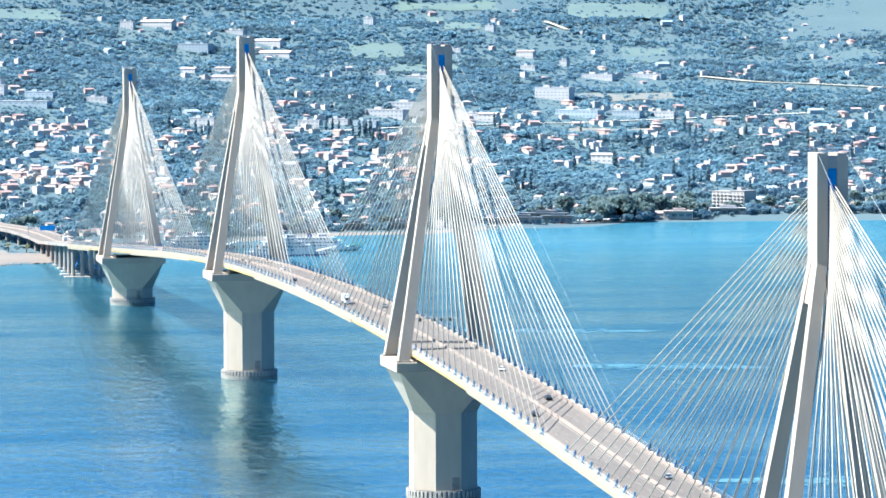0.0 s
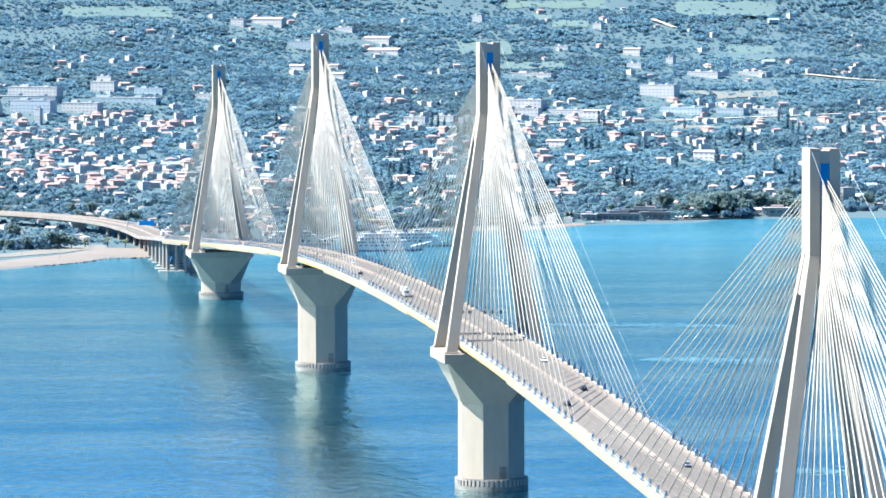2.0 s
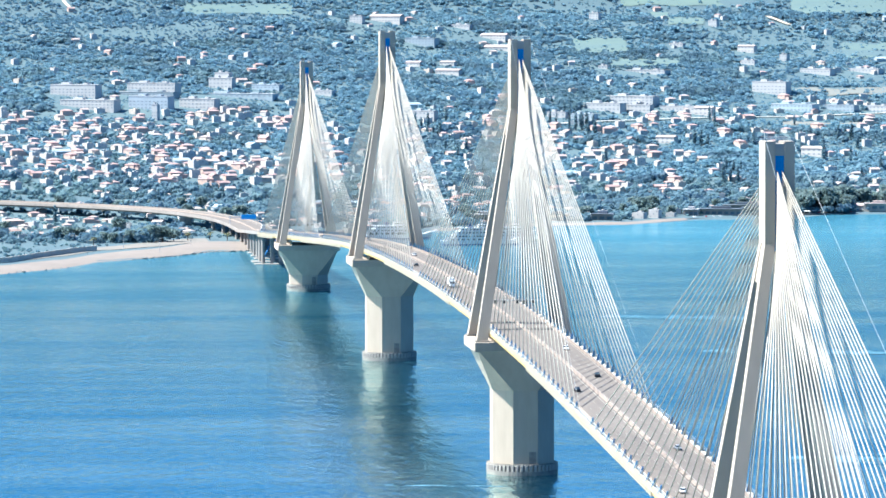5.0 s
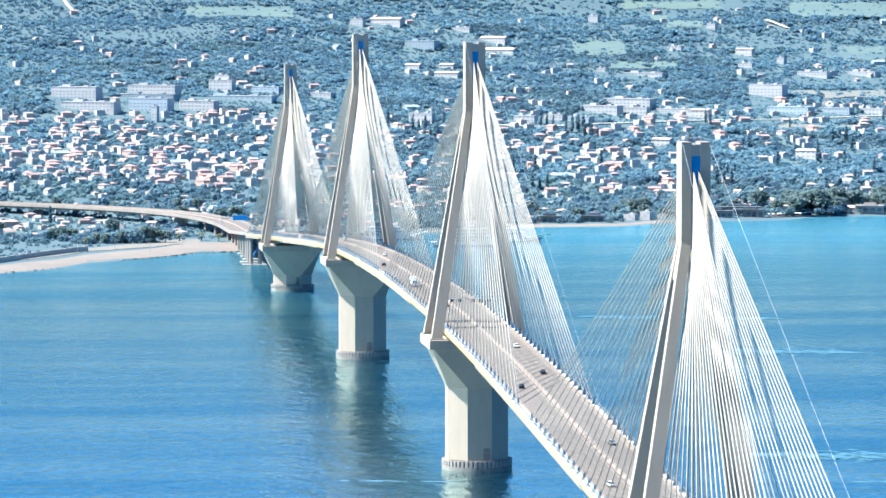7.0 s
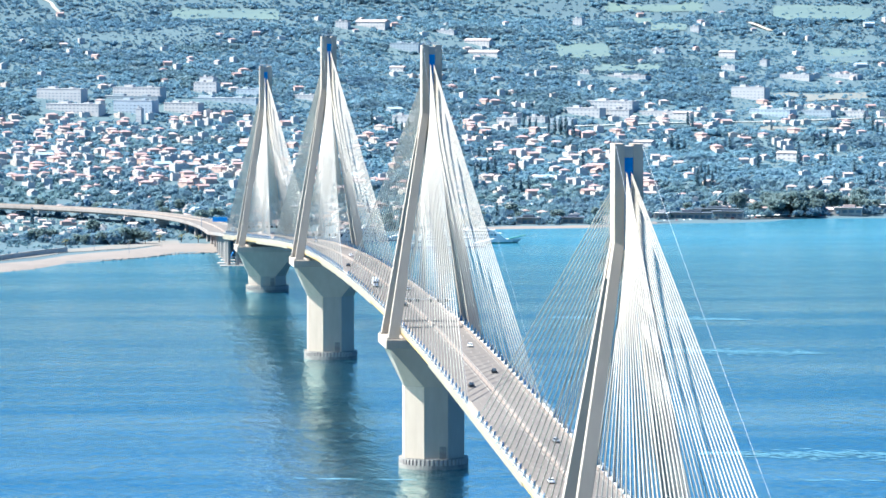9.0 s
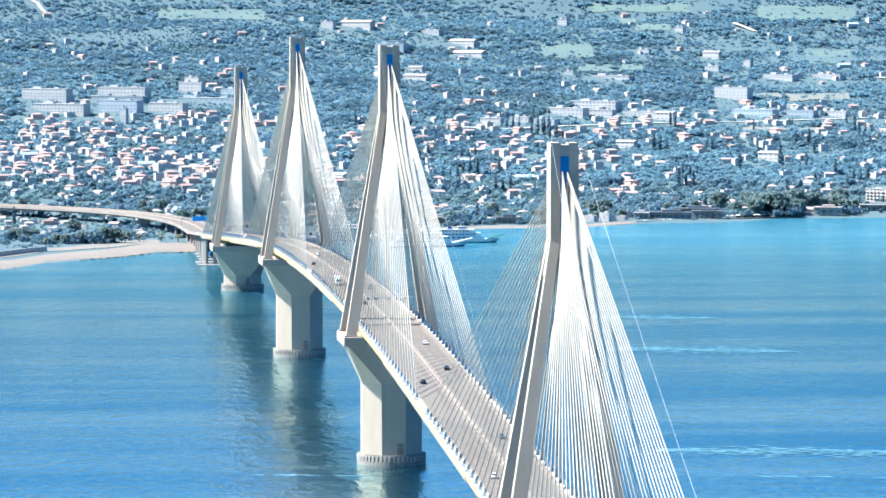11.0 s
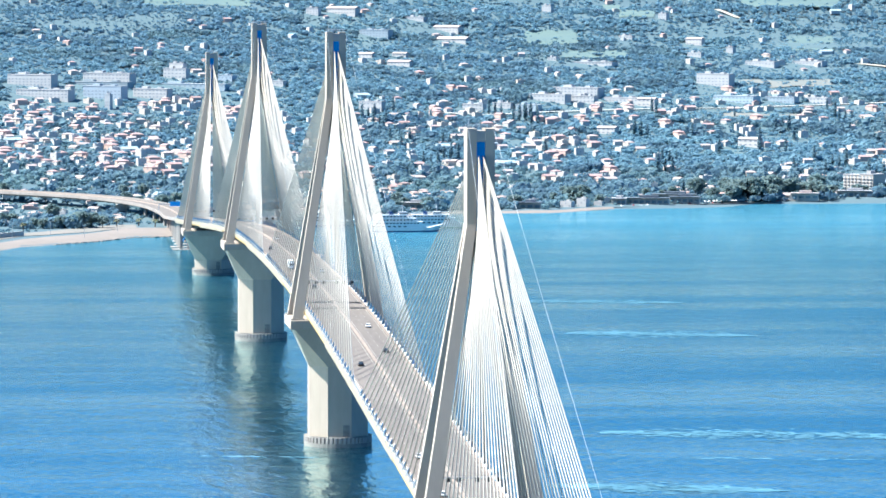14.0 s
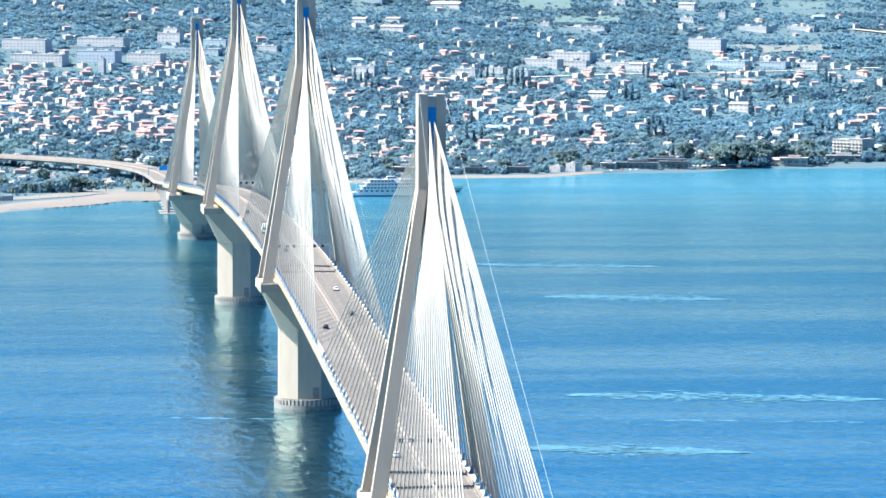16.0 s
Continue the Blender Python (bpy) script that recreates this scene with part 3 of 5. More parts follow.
patch("dirt_lot", [(x, shore(x) + 108 + 4 * math.sin(x * 0.2)) for x in xs], [(x, shore(x) + 165 + 14 * math.sin(x * 0.07)) for x in xs], 0.3, mat("dry_earth", (0.168, 0.149, 0.131), 0.95, 8.0, 0.3, second=(0.123, 0.127, 0.115), bump=0.3, bump_scale=2.0), "dry earth and scrub behind the beach", "bare ground")

M_ROCK = mat("shore_rock", (0.15, 0.14, 0.13), 0.9, 1.5, 0.5, bump=0.5, obj_random=0.3, island=0.3)
M_QUAY = mat("quay_concrete", (0.10, 0.10, 0.10), 0.9, 3.0, 0.3)


def rock(rng, r):
    bm = bmesh.new()
    bmesh.ops.create_icosphere(bm, subdivisions=1, radius=r)
    for v in bm.verts:
        v.co *= rng.uniform(0.65, 1.15)
        v.co.z *= 0.6
    return bm


rng = random.Random(5)
rocks = [part("rock", rock(rng, 1.0), M_ROCK) for _ in range(4)]
spots = [(x, shore(x) - 1.5 + rng.uniform(-2.5, 1.0)) for x in np.arange(-95, -6, 1.5)] + [(x, shore(x) - 1 + rng.uniform(-2, 1)) for x in np.arange(-182, -140, 5)]
for i, (x, y) in enumerate(spots):
    z = rng.uniform(0.7, 1.5)
    m = Matrix.Translation((x, y, WATER + 0.15)) @ Matrix.Rotation(rng.uniform(0, 6), 4, "Z") @ Matrix.Scale(z, 4)
    r = rocks[i] if i < 4 else copy_thing(rocks[i % 4], m)
    if i < 4:
        r.matrix_basis = m
    tagged(r, "dark grey boulder at the water's edge", "rock", "shore boulders")

# rough stone wall along the beach
bm = bmesh.new()
pts = [(-330, 1830), (-230, 1930), (-181, 1985), (-157, 2048), (-132, 2105), (-118, 2130)]
for (x0, y0), (x1, y1) in zip(pts, pts[1:]):
    d = Vector((x1 - x0, y1 - y0)).normalized()
    nx, ny = -d.y * 0.5, d.x * 0.5
    z0, z1 = height(x0, y0) - 0.5, height(x1, y1) - 0.5
    hexa(bm, [(x0 - nx, y0 - ny, z0), (x1 - nx, y1 - ny, z1), (x1 + nx, y1 + ny, z1), (x0 + nx, y0 + ny, z0)], [(x0 - nx, y0 - ny, z0 + 4.2), (x1 - nx, y1 - ny, z1 + 4.2), (x1 + nx, y1 + ny, z1 + 4.2), (x0 + nx, y0 + ny, z0 + 4.2)])
tagged(part("beach_wall", bm, mat("old_stone_wall", (0.42, 0.41, 0.39), 0.95, 2.0, 0.35, bump=0.6)), "grey rough stone retaining wall behind the beach", "wall", kind="structure")

# quay along the far waterfront
bm = bmesh.new()
for i in range(40):
    x0, x1 = 372 + 11 * i, 383 + 11 * i
    y0, y1 = shore(x0) - 2, shore(x1) - 2
    hexa(bm, [(x0, y0, -2), (x1, y1, -2), (x1, y1 + 12, -2), (x0, y0 + 12, -2)], [(x0, y0, 2.6), (x1, y1, 2.6), (x1, y1 + 12, 2.6), (x0, y0 + 12, 2.6)])
tagged(part("quay", bm, M_QUAY), "low grey concrete quay along the waterfront", "quay", kind="structure")

# -------- approach viaduct, curving away over the beach
VIA = [(0, 1966.5), (0, 2060), (0.5, 2150), (0, 2230), (-3, 2320), (-9, 2390), (-19, 2450), (-36, 2515), (-60, 2575), (-88, 2622), (-122, 2668), (-160, 2710), (-205, 2752), (-265, 2800), (-340, 2850), (-440, 2905), (-560, 2960)]


def via_z(y):
    return max(deck(y), 13.0) if y < 2400 else 13.0


def catmull(pts, n):
    out = []
    for i in range(len(pts) - 1):
        p0, p1, p2, p3 = (Vector(pts[max(0, min(len(pts) - 1, i + k))]) for k in (-1, 0, 1, 2))
        for j in range(n):
            t = j / n
            out.append(0.5 * (2 * p1 + (p2 - p0) * t + (2 * p0 - 5 * p1 + 4 * p2 - p3) * t * t + (3 * p1 - p0 - 3 * p2 + p3) * t ** 3))
    out.append(Vector(pts[-1]))
    return out


line = catmull(VIA, 5)
viaduct = thing("viaduct", "pale concrete approach viaduct on round piers above the beach", "viaduct", pose(0, 1966, 0))


def sweep(name, material, profile, label=""):
    bm = bmesh.new()
    rings = []
    for i, p in enumerate(line):
        d = (line[min(i + 1, len(line) - 1)] - line[max(i - 1, 0)]).normalized()
        nrm = Vector((d.y, -d.x))
        rings.append([bm.verts.new((p.x + nrm.x * u, p.y + nrm.y * u - 1966, via_z(p.y) + v)) for u, v in profile])
    k = len(profile)
    for a, b in zip(rings, rings[1:]):
        for i in range(k):
            j = (i + 1) % k
            bm.faces.new((a[i], b[i], b[j], a[j]))
    bm.faces.new(rings[0])
    bm.faces.new(rings[-1][::-1])
    bmesh.ops.recalc_face_normals(bm, faces=bm.faces[:])
    return part(name, bm, material, viaduct, label)


sweep("road_slab", M_ROAD, [(-12.4, -1.2), (12.4, -1.2), (12.4, -0.72), (0, -0.55), (-12.4, -0.72)], "sun-bleached grey asphalt roadway")
sweep("box_girder", M_CONC2, [(-7, -3.6), (7, -3.6), (9, -1.21), (-9, -1.21)])
for s in (-1, 1):
    sweep("parapet", M_CONC2, [(s * 12.4, -1.9), (s * 12.9, -1.9), (s * 12.9, 0.3), (s * 12.4, 0.3)], "pale grey concrete parapet")
    sweep("edge_line", M_MARK, [(s * 10.4 - 0.12, -0.74), (s * 10.4 + 0.12, -0.74), (s * 10.4 + 0.12, -0.66), (s * 10.4 - 0.12, -0.66)])
sweep("median_barrier", M_BARRIER, [(-0.4, -0.6), (0.4, -0.6), (0.2, 0.25), (-0.2, 0.25)])
M_PIERBLUE = mat("blue_strut", (0.03, 0.16, 0.42), 0.5, 1.0, 0.3)
for n, y in enumerate([1972, 2003, 2040, 2078, 2116, 2154, 2192, 2232, 2275, 2320, 2366, 2412]):
    px = float(np.interp(y, [p.y for p in line], [p.x for p in line]))
    top = via_z(y) - 1.25
    bents = (-9.0, -3.0, 3.0, 9.0) if n < 1 else (-9.0, 0.0, 9.0) if n < 2 else (-8.5, 8.5)
    base = 1.8 if y < 2165 else height(px, y) - 0.5
    for u in bents:
        bm = bmesh.new()
        hexa(bm, ngon(14, 1.35, base), ngon(14, 1.35, top - 0.8))
        bm.transform(Matrix.Translation((px + u, y - 1966, 0)))
        part("pier_column", bm, M_CONC2, viaduct)
    bm = bmesh.new()
    box(bm, px - 11, px + 11, y - 1966 - 1.6, y - 1966 + 1.6, top - 0.8, top)
    part("cross_head", bm, M_CONC, viaduct)
    if y < 2165:
        w = 15.0 if n < 2 else 11.0
        bm = bmesh.new()
        box(bm, px - w, px + w, y - 1966 - 6, y - 1966 + 6, -4, 1.8)
        soften(bm, 0.2)
        part("pile_cap", bm, M_CONC2, viaduct, "low concrete pile cap in the water")
for a, b in (((-9, 8, 4), (0, 36, 18)), ((9, 8, 4), (0, 36, 18))):
    bm = bmesh.new()
    tube(bm, a, b, 0.5, 8)
    part("strut", bm, M_PIERBLUE, viaduct, "blue steel strut")

# blue sign gantry over the road behind the last pylon
gantry = thing("sign_gantry", "blue motorway sign gantry on grey steel posts", "sign gantry", pose(-2, 2290, via_z(2290) - 0.7))
for u in (-12.0, 12.0):
    bm = bmesh.new()
    tube(bm, (u, 0, 0.1), (u, 0, 7.5), 0.3, 10)
    part("post", bm, M_STEEL, gantry)
bm = bmesh.new()
for zz in (6.2, 7.2):
    tube(bm, (-12, 0, zz), (12, 0, zz), 0.18, 8)
for i in range(12):
    tube(bm, (-12 + 2 * i, 0, 6.2 if i % 2 else 7.2), (-10 + 2 * i, 0, 7.2 if i % 2 else 6.2), 0.09, 6)
part("beam", bm, M_STEEL, gantry)
M_SIGN = mat("blue_road_sign", (0.05, 0.36, 0.80), 0.5, 2.0, 0.1)
for u in (2.0,):
    bm = bmesh.new()
    box(bm, u - 5.6, u + 5.6, -0.42, -0.22, 4.9, 8.4)
    soften(bm, 0.05)
    part("sign_board", bm, M_SIGN, gantry, "blue sign board")

# ---------------------------------------------------------------- ferries
M_HULL = mat("ferry_white", (0.48, 0.49, 0.50), 0.4, 3.0, 0.08)
M_HULLB = mat("ferry_blue", (0.02, 0.05, 0.16), 0.4, 3.0, 0.2)
M_GREEN = mat("ferry_green_deck", (0.04, 0.16, 0.13), 0.5, 3.0, 0.2)


def hull_ring(length, beam, z, flare=1.0):
    half, w = length / 2, beam / 2
    pts = []
    for u in (-1.0, -0.96, -0.6, 0.0, 0.5, 0.8, 0.93, 1.0):
        k = 1.0 if u < 0.5 else 1 - ((u - 0.5) / 0.5) ** 2.2
        if u == -1.0:
            k = 0.85
        pts.append((u * half * (flare if u > 0 else 1), w * max(k, 0.04)))
    return [(x, -y, z) for x, y in pts] + [(x, y, z) for x, y in pts[::-1]]


def ferry(m, length, label, deck_levels, band):
    """An open car ferry: a low hull with a raised bow ramp and a stepped deck house amidships."""
    f = thing("ferry", label, "ferry", m, "ferries in the harbour")
    beam = length * 0.22
    bm = bmesh.new()
    hexa(bm, hull_ring(length * 0.90, beam * 0.9, -2), hull_ring(length * 0.92, beam, 1.0))
    part("hull_band", bm, band, f, "dark hull band at the water line")
    bm = bmesh.new()
    hexa(bm, hull_ring(length * 0.92, beam, 1.01), hull_ring(length * 0.97, beam * 1.03, 3.2, 1.05))
    part("hull", bm, M_HULL, f)
    # the bow ramp slopes up out of the hull
    bm = bmesh.new()
    x0, x1, w = length * 0.34, length * 0.56, beam * 0.26
    hexa(bm, [(x0, -w * 1.5, 3.0), (x1, -w * 0.8, 6.0), (x1, w * 0.8, 6.0), (x0, w * 1.5, 3.0)], [(x0, -w * 1.5, 3.5), (x1, -w * 0.8, 6.5), (x1, w * 0.8, 6.5), (x0, w * 1.5, 3.5)])
    part("bow_ramp", bm, M_GREEN if band is M_GREEN else M_HULL, f)
    for s in (-1, 1):
        bm = bmesh.new()
        y = s * beam * 0.46
        hexa(bm, [(-length * 0.42, y - 0.15, 3.21), (length * 0.30, y - 0.15, 3.21), (length * 0.30, y + 0.15, 3.21), (-length * 0.42, y + 0.15, 3.21)], [(-length * 0.42, y - 0.15, 5.2), (length * 0.24, y - 0.15, 5.2), (length * 0.24, y + 0.15, 5.2), (-length * 0.42, y + 0.15, 5.2)])
        bulwark = part("bulwark", bm, M_HULL, f)
        for i in range(int(length * 0.5 / 4)):
            bm = bmesh.new()
            x = -length * 0.36 + 4 * i
            box(bm, x - 1.1, x + 1.1, y - 0.2, y + 0.2, 3.7, 4.7)
            part("opening", bm, M_GLASS, bulwark)
    z = 5.21
    for lv in range(deck_levels):
        l2 = length * (0.60 - 0.13 * lv)
        off = -length * (0.05 + 0.02 * lv)
        w = beam * (0.96 - 0.1 * lv) / 2
        bm = bmesh.new()
        hexa(bm, rect(off - l2 / 2, off + l2 / 2, -w, w, z), rect(off - l2 / 2 + 0.8, off + l2 / 2 - 2.4, -w, w, z + 2.3))
        house_part = part("deck_house", bm, M_HULL, f)
        bm = bmesh.new()
        box(bm, off - l2 / 2 - 0.8, off + l2 / 2 + 0.3, -w - 0.6, w + 0.6, z + 2.31, z + 2.5)
        part("deck_slab", bm, M_HULL, f)
        bm = bmesh.new()
        for s in (-1, 1):
            for zz in (0.5, 1.0):
                tube(bm, (off - l2 / 2, s * (w + 0.5), z + 2.5 + zz), (off + l2 / 2 - 2, s * (w + 0.5), z + 2.5 + zz), 0.06, 5)
        part("deck_rail", bm, M_STEEL, f)
        for i in range(int(l2 / 2.6) - 1):
            for s in (-1, 1):
                x = off - l2 / 2 + 2.2 + 2.6 * i
                bm = bmesh.new()
                box(bm, x - 0.8, x + 0.8, s * w - 0.06, s * w + 0.06, z + 0.8, z + 1.8)
                part("window", bm, M_GLASS, house_part)
        z += 2.51
    bm = bmesh.new()
    hexa(bm, rect(-length * 0.04, length * 0.08, -beam * 0.28, beam * 0.28, z), rect(-length * 0.035, length * 0.06, -beam * 0.26, beam * 0.26, z + 2.3))
    wheelhouse = part("bridge_house", bm, M_HULL, f)
    bm = bmesh.new()
    box(bm, -length * 0.037, length * 0.074, -beam * 0.285, beam * 0.285, z + 1.0, z + 1.7)
    part("bridge_window", bm, M_GLASS, wheelhouse)
    for x, h in ((length * 0.01, 5.5), (-length * 0.22, 3.5)):
        bm = bmesh.new()
        zb = z + 2.3 if x > 0 else z - 2.5
        tube(bm, (x, 0, zb - 0.05), (x - 0.4, 0, zb + h), 0.3, 8, 0.1)
        box(bm, x - 1.2, x + 0.7, -0.9, 0.9, zb + h * 0.5, zb + h * 0.57)
        part("mast", bm, M_HULL, f)
    bm = bmesh.new()
    hexa(bm, rect(-length * 0.16, -length * 0.10, -1.5, 1.5, z), rect(-length * 0.165, -length * 0.12, -1.1, 1.1, z + 2.4))
    part("funnel", bm, M_HULLB, f, "dark blue funnel")
    return f


ferry(pose(166, 2207, WATER, 0, 0, 2), 62, "white car ferry with a stepped deck house moored in the harbour", 3, M_HULLB)
ferry(pose(197, 2264, WATER, 0, 0, -2), 60, "white open ferry with a green bow ramp behind another ferry", 2, M_GREEN)
ferry(pose(112, 2300, WATER, 0, 0, 6), 56, "white ferry with a dark blue hull band near the beach", 2, M_HULLB)

# ---------------------------------------------------------------- town
WALLS = [mat("white_render", (0.42, 0.41, 0.40), 0.85, 4.0, 0.12, obj_random=0.08), mat("cream_render", (0.43, 0.39, 0.34), 0.85, 4.0, 0.12, obj_random=0.12), mat("peach_render", (0.43, 0.33, 0.28), 0.85, 4.0, 0.12, obj_random=0.15), mat("grey_render", (0.33, 0.35, 0.37), 0.85, 4.0, 0.15, obj_random=0.15)]
M_TILE = mat("terracotta_tiles", (0.315, 0.230, 0.211), 0.85, 1.2, 0.3, obj_random=0.3, bump=0.3)
M_TILE2 = mat("faded_terracotta", (0.334, 0.282, 0.264), 0.85, 1.2, 0.25, obj_random=0.25, bump=0.3)
M_FLAT = mat("flat_roof_screed", (0.306, 0.306, 0.315), 0.9, 3.0, 0.2, obj_random=0.2)
M_SHED = mat("blue_grey_sheet", (0.29, 0.35, 0.40), 0.5, 3.0, 0.15, obj_random=0.2)
M_AWNING = mat("dark_awning", (0.10, 0.12, 0.15), 0.8, 2.0, 0.3, obj_random=0.3)
M_BLOCK = mat("weathered_white_block", (0.379, 0.388, 0.397), 0.85, 5.0, 0.15)
M_PANE = mat("dull_window_pane", (0.20, 0.24, 0.28), 0.45, 2.0, 0.3)

bm = bmesh.new()
box(bm, -0.7, 0.7, -0.08, 0.08, -0.75, 0.75)
WINDOW = bpy.data.meshes.new("window")
bm.to_mesh(WINDOW)
bm.free()
WINDOW.materials.append(M_PANE)


def hip(bm, w, d, z, rise, over=0.5):
    hexa_lo = rect(-w / 2 - over, w / 2 + over, -d / 2 - over, d / 2 + over, z)
    a = [bm.verts.new(p) for p in hexa_lo]
    c = [bm.verts.new((p[0], p[1], z + 0.25)) for p in hexa_lo]
    e = max(0.3, (w - d) / 2)
    r = [bm.verts.new((-e, 0, z + rise)), bm.verts.new((e, 0, z + rise))]
    bm.faces.new(a[::-1])
    for i in range(4):
        j = (i + 1) % 4
        bm.faces.new((a[i], a[j], c[j], c[i]))
    bm.faces.new((c[0], c[1], r[1], r[0]))
    bm.faces.new((c[1], c[2], r[1]))
    bm.faces.new((c[2], c[3], r[0], r[1]))
    bm.faces.new((c[3], c[0], r[0]))


def house(w, d, h, roof, wall, roof_mat, label, windows=3, wing=False, chimney=False, name="house", category="house"):
    t = thing(name, label, category)
    bm = bmesh.new()
    box(bm, -w / 2, w / 2, -d / 2, d / 2, -3, h)
    if wing:
        box(bm, w / 2 - 0.1, w / 2 + w * 0.45, -d / 2 + 1, d / 2 - 1.5, -3, h * 0.6)
    if roof == "flat":
        for x0, x1, y0, y1 in ((-w / 2, w / 2, -d / 2, -d / 2 + 0.25), (-w / 2, w / 2, d / 2 - 0.25, d / 2), (-w / 2, -w / 2 + 0.25, -d / 2 + 0.26, d / 2 - 0.26), (w / 2 - 0.25, w / 2, -d / 2 + 0.26, d / 2 - 0.26)):
            box(bm, x0, x1, y0, y1, h + 0.01, h + 0.8)
        box(bm, -w * 0.1, w * 0.2, -d * 0.1, d * 0.25, h + 0.01, h + 2.4)
    part("wall", bm, wall, t)
    bm = bmesh.new()
    if roof == "hip":
        hip(bm, w, d, h + 0.01, d * 0.24)
        if wing:
            box(bm, w / 2 + 0.6, w / 2 + w * 0.45 + 0.3, -d / 2 + 0.7, d / 2 - 1.2, h * 0.6 + 0.01, h * 0.6 + 0.35)
    elif roof == "gable":
        o = 0.5
        a = [(-w / 2 - o, -d / 2 - o, h + 0.01), (-w / 2 - o, d / 2 + o, h + 0.01), (-w / 2 - o, 0, h + d * 0.26)]
        hexa(bm, a, [(x + w + 2 * o, y, z) for x, y, z in a])
    else:
        box(bm, -w / 2 + 0.26, w / 2 - 0.26, -d / 2 + 0.26, d / 2 - 0.26, h + 0.01, h + 0.12)
    if chimney:
        box(bm, w * 0.2, w * 0.2 + 0.9, d * 0.1, d * 0.1 + 0.7, h + 0.5, h + d * 0.24 + 1.2)
    part("roof", bm, roof_mat, t)
    floors = max(1, round(h / 3.1))
    per = max(1, windows)
    if floors == 1 or windows <= 3:
        cells = [(i, k % floors) for k, i in enumerate(range(per))]
    else:
        cells = [(i, k) for k in range(floors) for i in range(per)]
    for i, k in cells:
        x = -w / 2 + w * (i + 0.5) / per
        share("window", WINDOW, t, pose(x, -d / 2 - 0.04, 1.7 + 3.1 * k))
    return t


TYPES = [
    (house(13, 10, 6.2, "hip", WALLS[0], M_TILE, "white two-storey house with a terracotta hip roof"), 5),
    (house(15, 11, 6.4, "hip", WALLS[1], M_TILE2, "cream two-storey house with a faded tile roof", wing=True), 4),
    (house(11, 9, 3.4, "hip", WALLS[0], M_TILE, "low white house with a terracotta hip roof", windows=2), 4),
    (house(14, 11, 6.5, "flat", WALLS[0], M_FLAT, "white flat-roofed house with a rooftop stair box"), 6),
    (house(12, 10, 9.4, "flat", WALLS[0], M_FLAT, "white three-storey apartment block with a flat roof", windows=3, name="apartment_block", category="apartment block"), 6),
    (house(16, 10, 6.2, "gable", WALLS[2], M_TILE, "peach house with an orange gabled tile roof"), 3),
    (house(12, 9, 5.8, "gable", WALLS[0], M_TILE2, "white gabled house with a faded pink roof", chimney=True), 4),
    (house(18, 11, 3.6, "gable", WALLS[1], M_TILE2, "long low cream house with a tiled gable roof"), 3),
    (house(13, 11, 6.6, "flat", WALLS[1], M_FLAT, "cream flat-roofed house with a rooftop stair box"), 3),
    (house(10, 8, 3.2, "flat", WALLS[3], M_FLAT, "small grey flat-roofed outbuilding", windows=1, name="outbuilding", category="building"), 2),
    (house(24, 14, 5.0, "gable", WALLS[3], M_SHED, "grey shed with a blue-grey sheet roof", windows=3, name="shed", category="shed"), 1),
    (house(17, 12, 7.0, "hip", WALLS[2], M_TILE, "large peach villa with a terracotta hip roof", wing=True), 3),
]
USED = {t: False for t, _ in TYPES}
GRID = {}
FRONT = set()


def claim(p, r, front):
    """Marks the plot of a building, and the ground towards EYE0, kept open for the camera's view."""
    GRID.setdefault((int(p.x // 40), int(p.y // 40)), []).append((p.x, p.y, r))
    way = EYE0 - p
    way.z = 0
    way.normalize()
    q = p.copy()
    for _ in range(int(front / 4)):
        q += way * 4
        for i in range(-int(r / 6), int(r / 6) + 1):
            FRONT.add((int(q.x // 6) + i, int(q.y // 6)))


def free(p, r):
    i, j = int(p.x // 40), int(p.y // 40)
    for u in (i - 1, i, i + 1):
        for v in (j - 1, j, j + 1):
            for x, y, q in GRID.get((u, v), ()):
                if (p.x - x) ** 2 + (p.y - y) ** 2 < (q + r) ** 2:
                    return False
    return True


def place(t, x, y, turn):
    m = on_land(x, y, turn) @ Matrix.Diagonal((0.72, 0.72, 0.68, 1))
    if not USED[t]:
        USED[t] = True
        t.matrix_basis = m
        return t
    return copy_thing(t, m)


FAR = {"verts": [], "faces": [], "slots": [], "mats": []}


def far_house(t, m):
    """Adds a copy of a house to the joined far town."""
    for c in t.children:
        me = c.data
        if me.materials[0] not in FAR["mats"]:
            FAR["mats"].append(me.materials[0])
        slot = FAR["mats"].index(me.materials[0])
        off = len(FAR["verts"])
        w = m @ c.matrix_basis
        FAR["verts"].extend([w @ v.co for v in me.vertices])
        for f in me.polygons:
            FAR["faces"].append([off + k for k in f.vertices])
            FAR["slots"].append(slot)


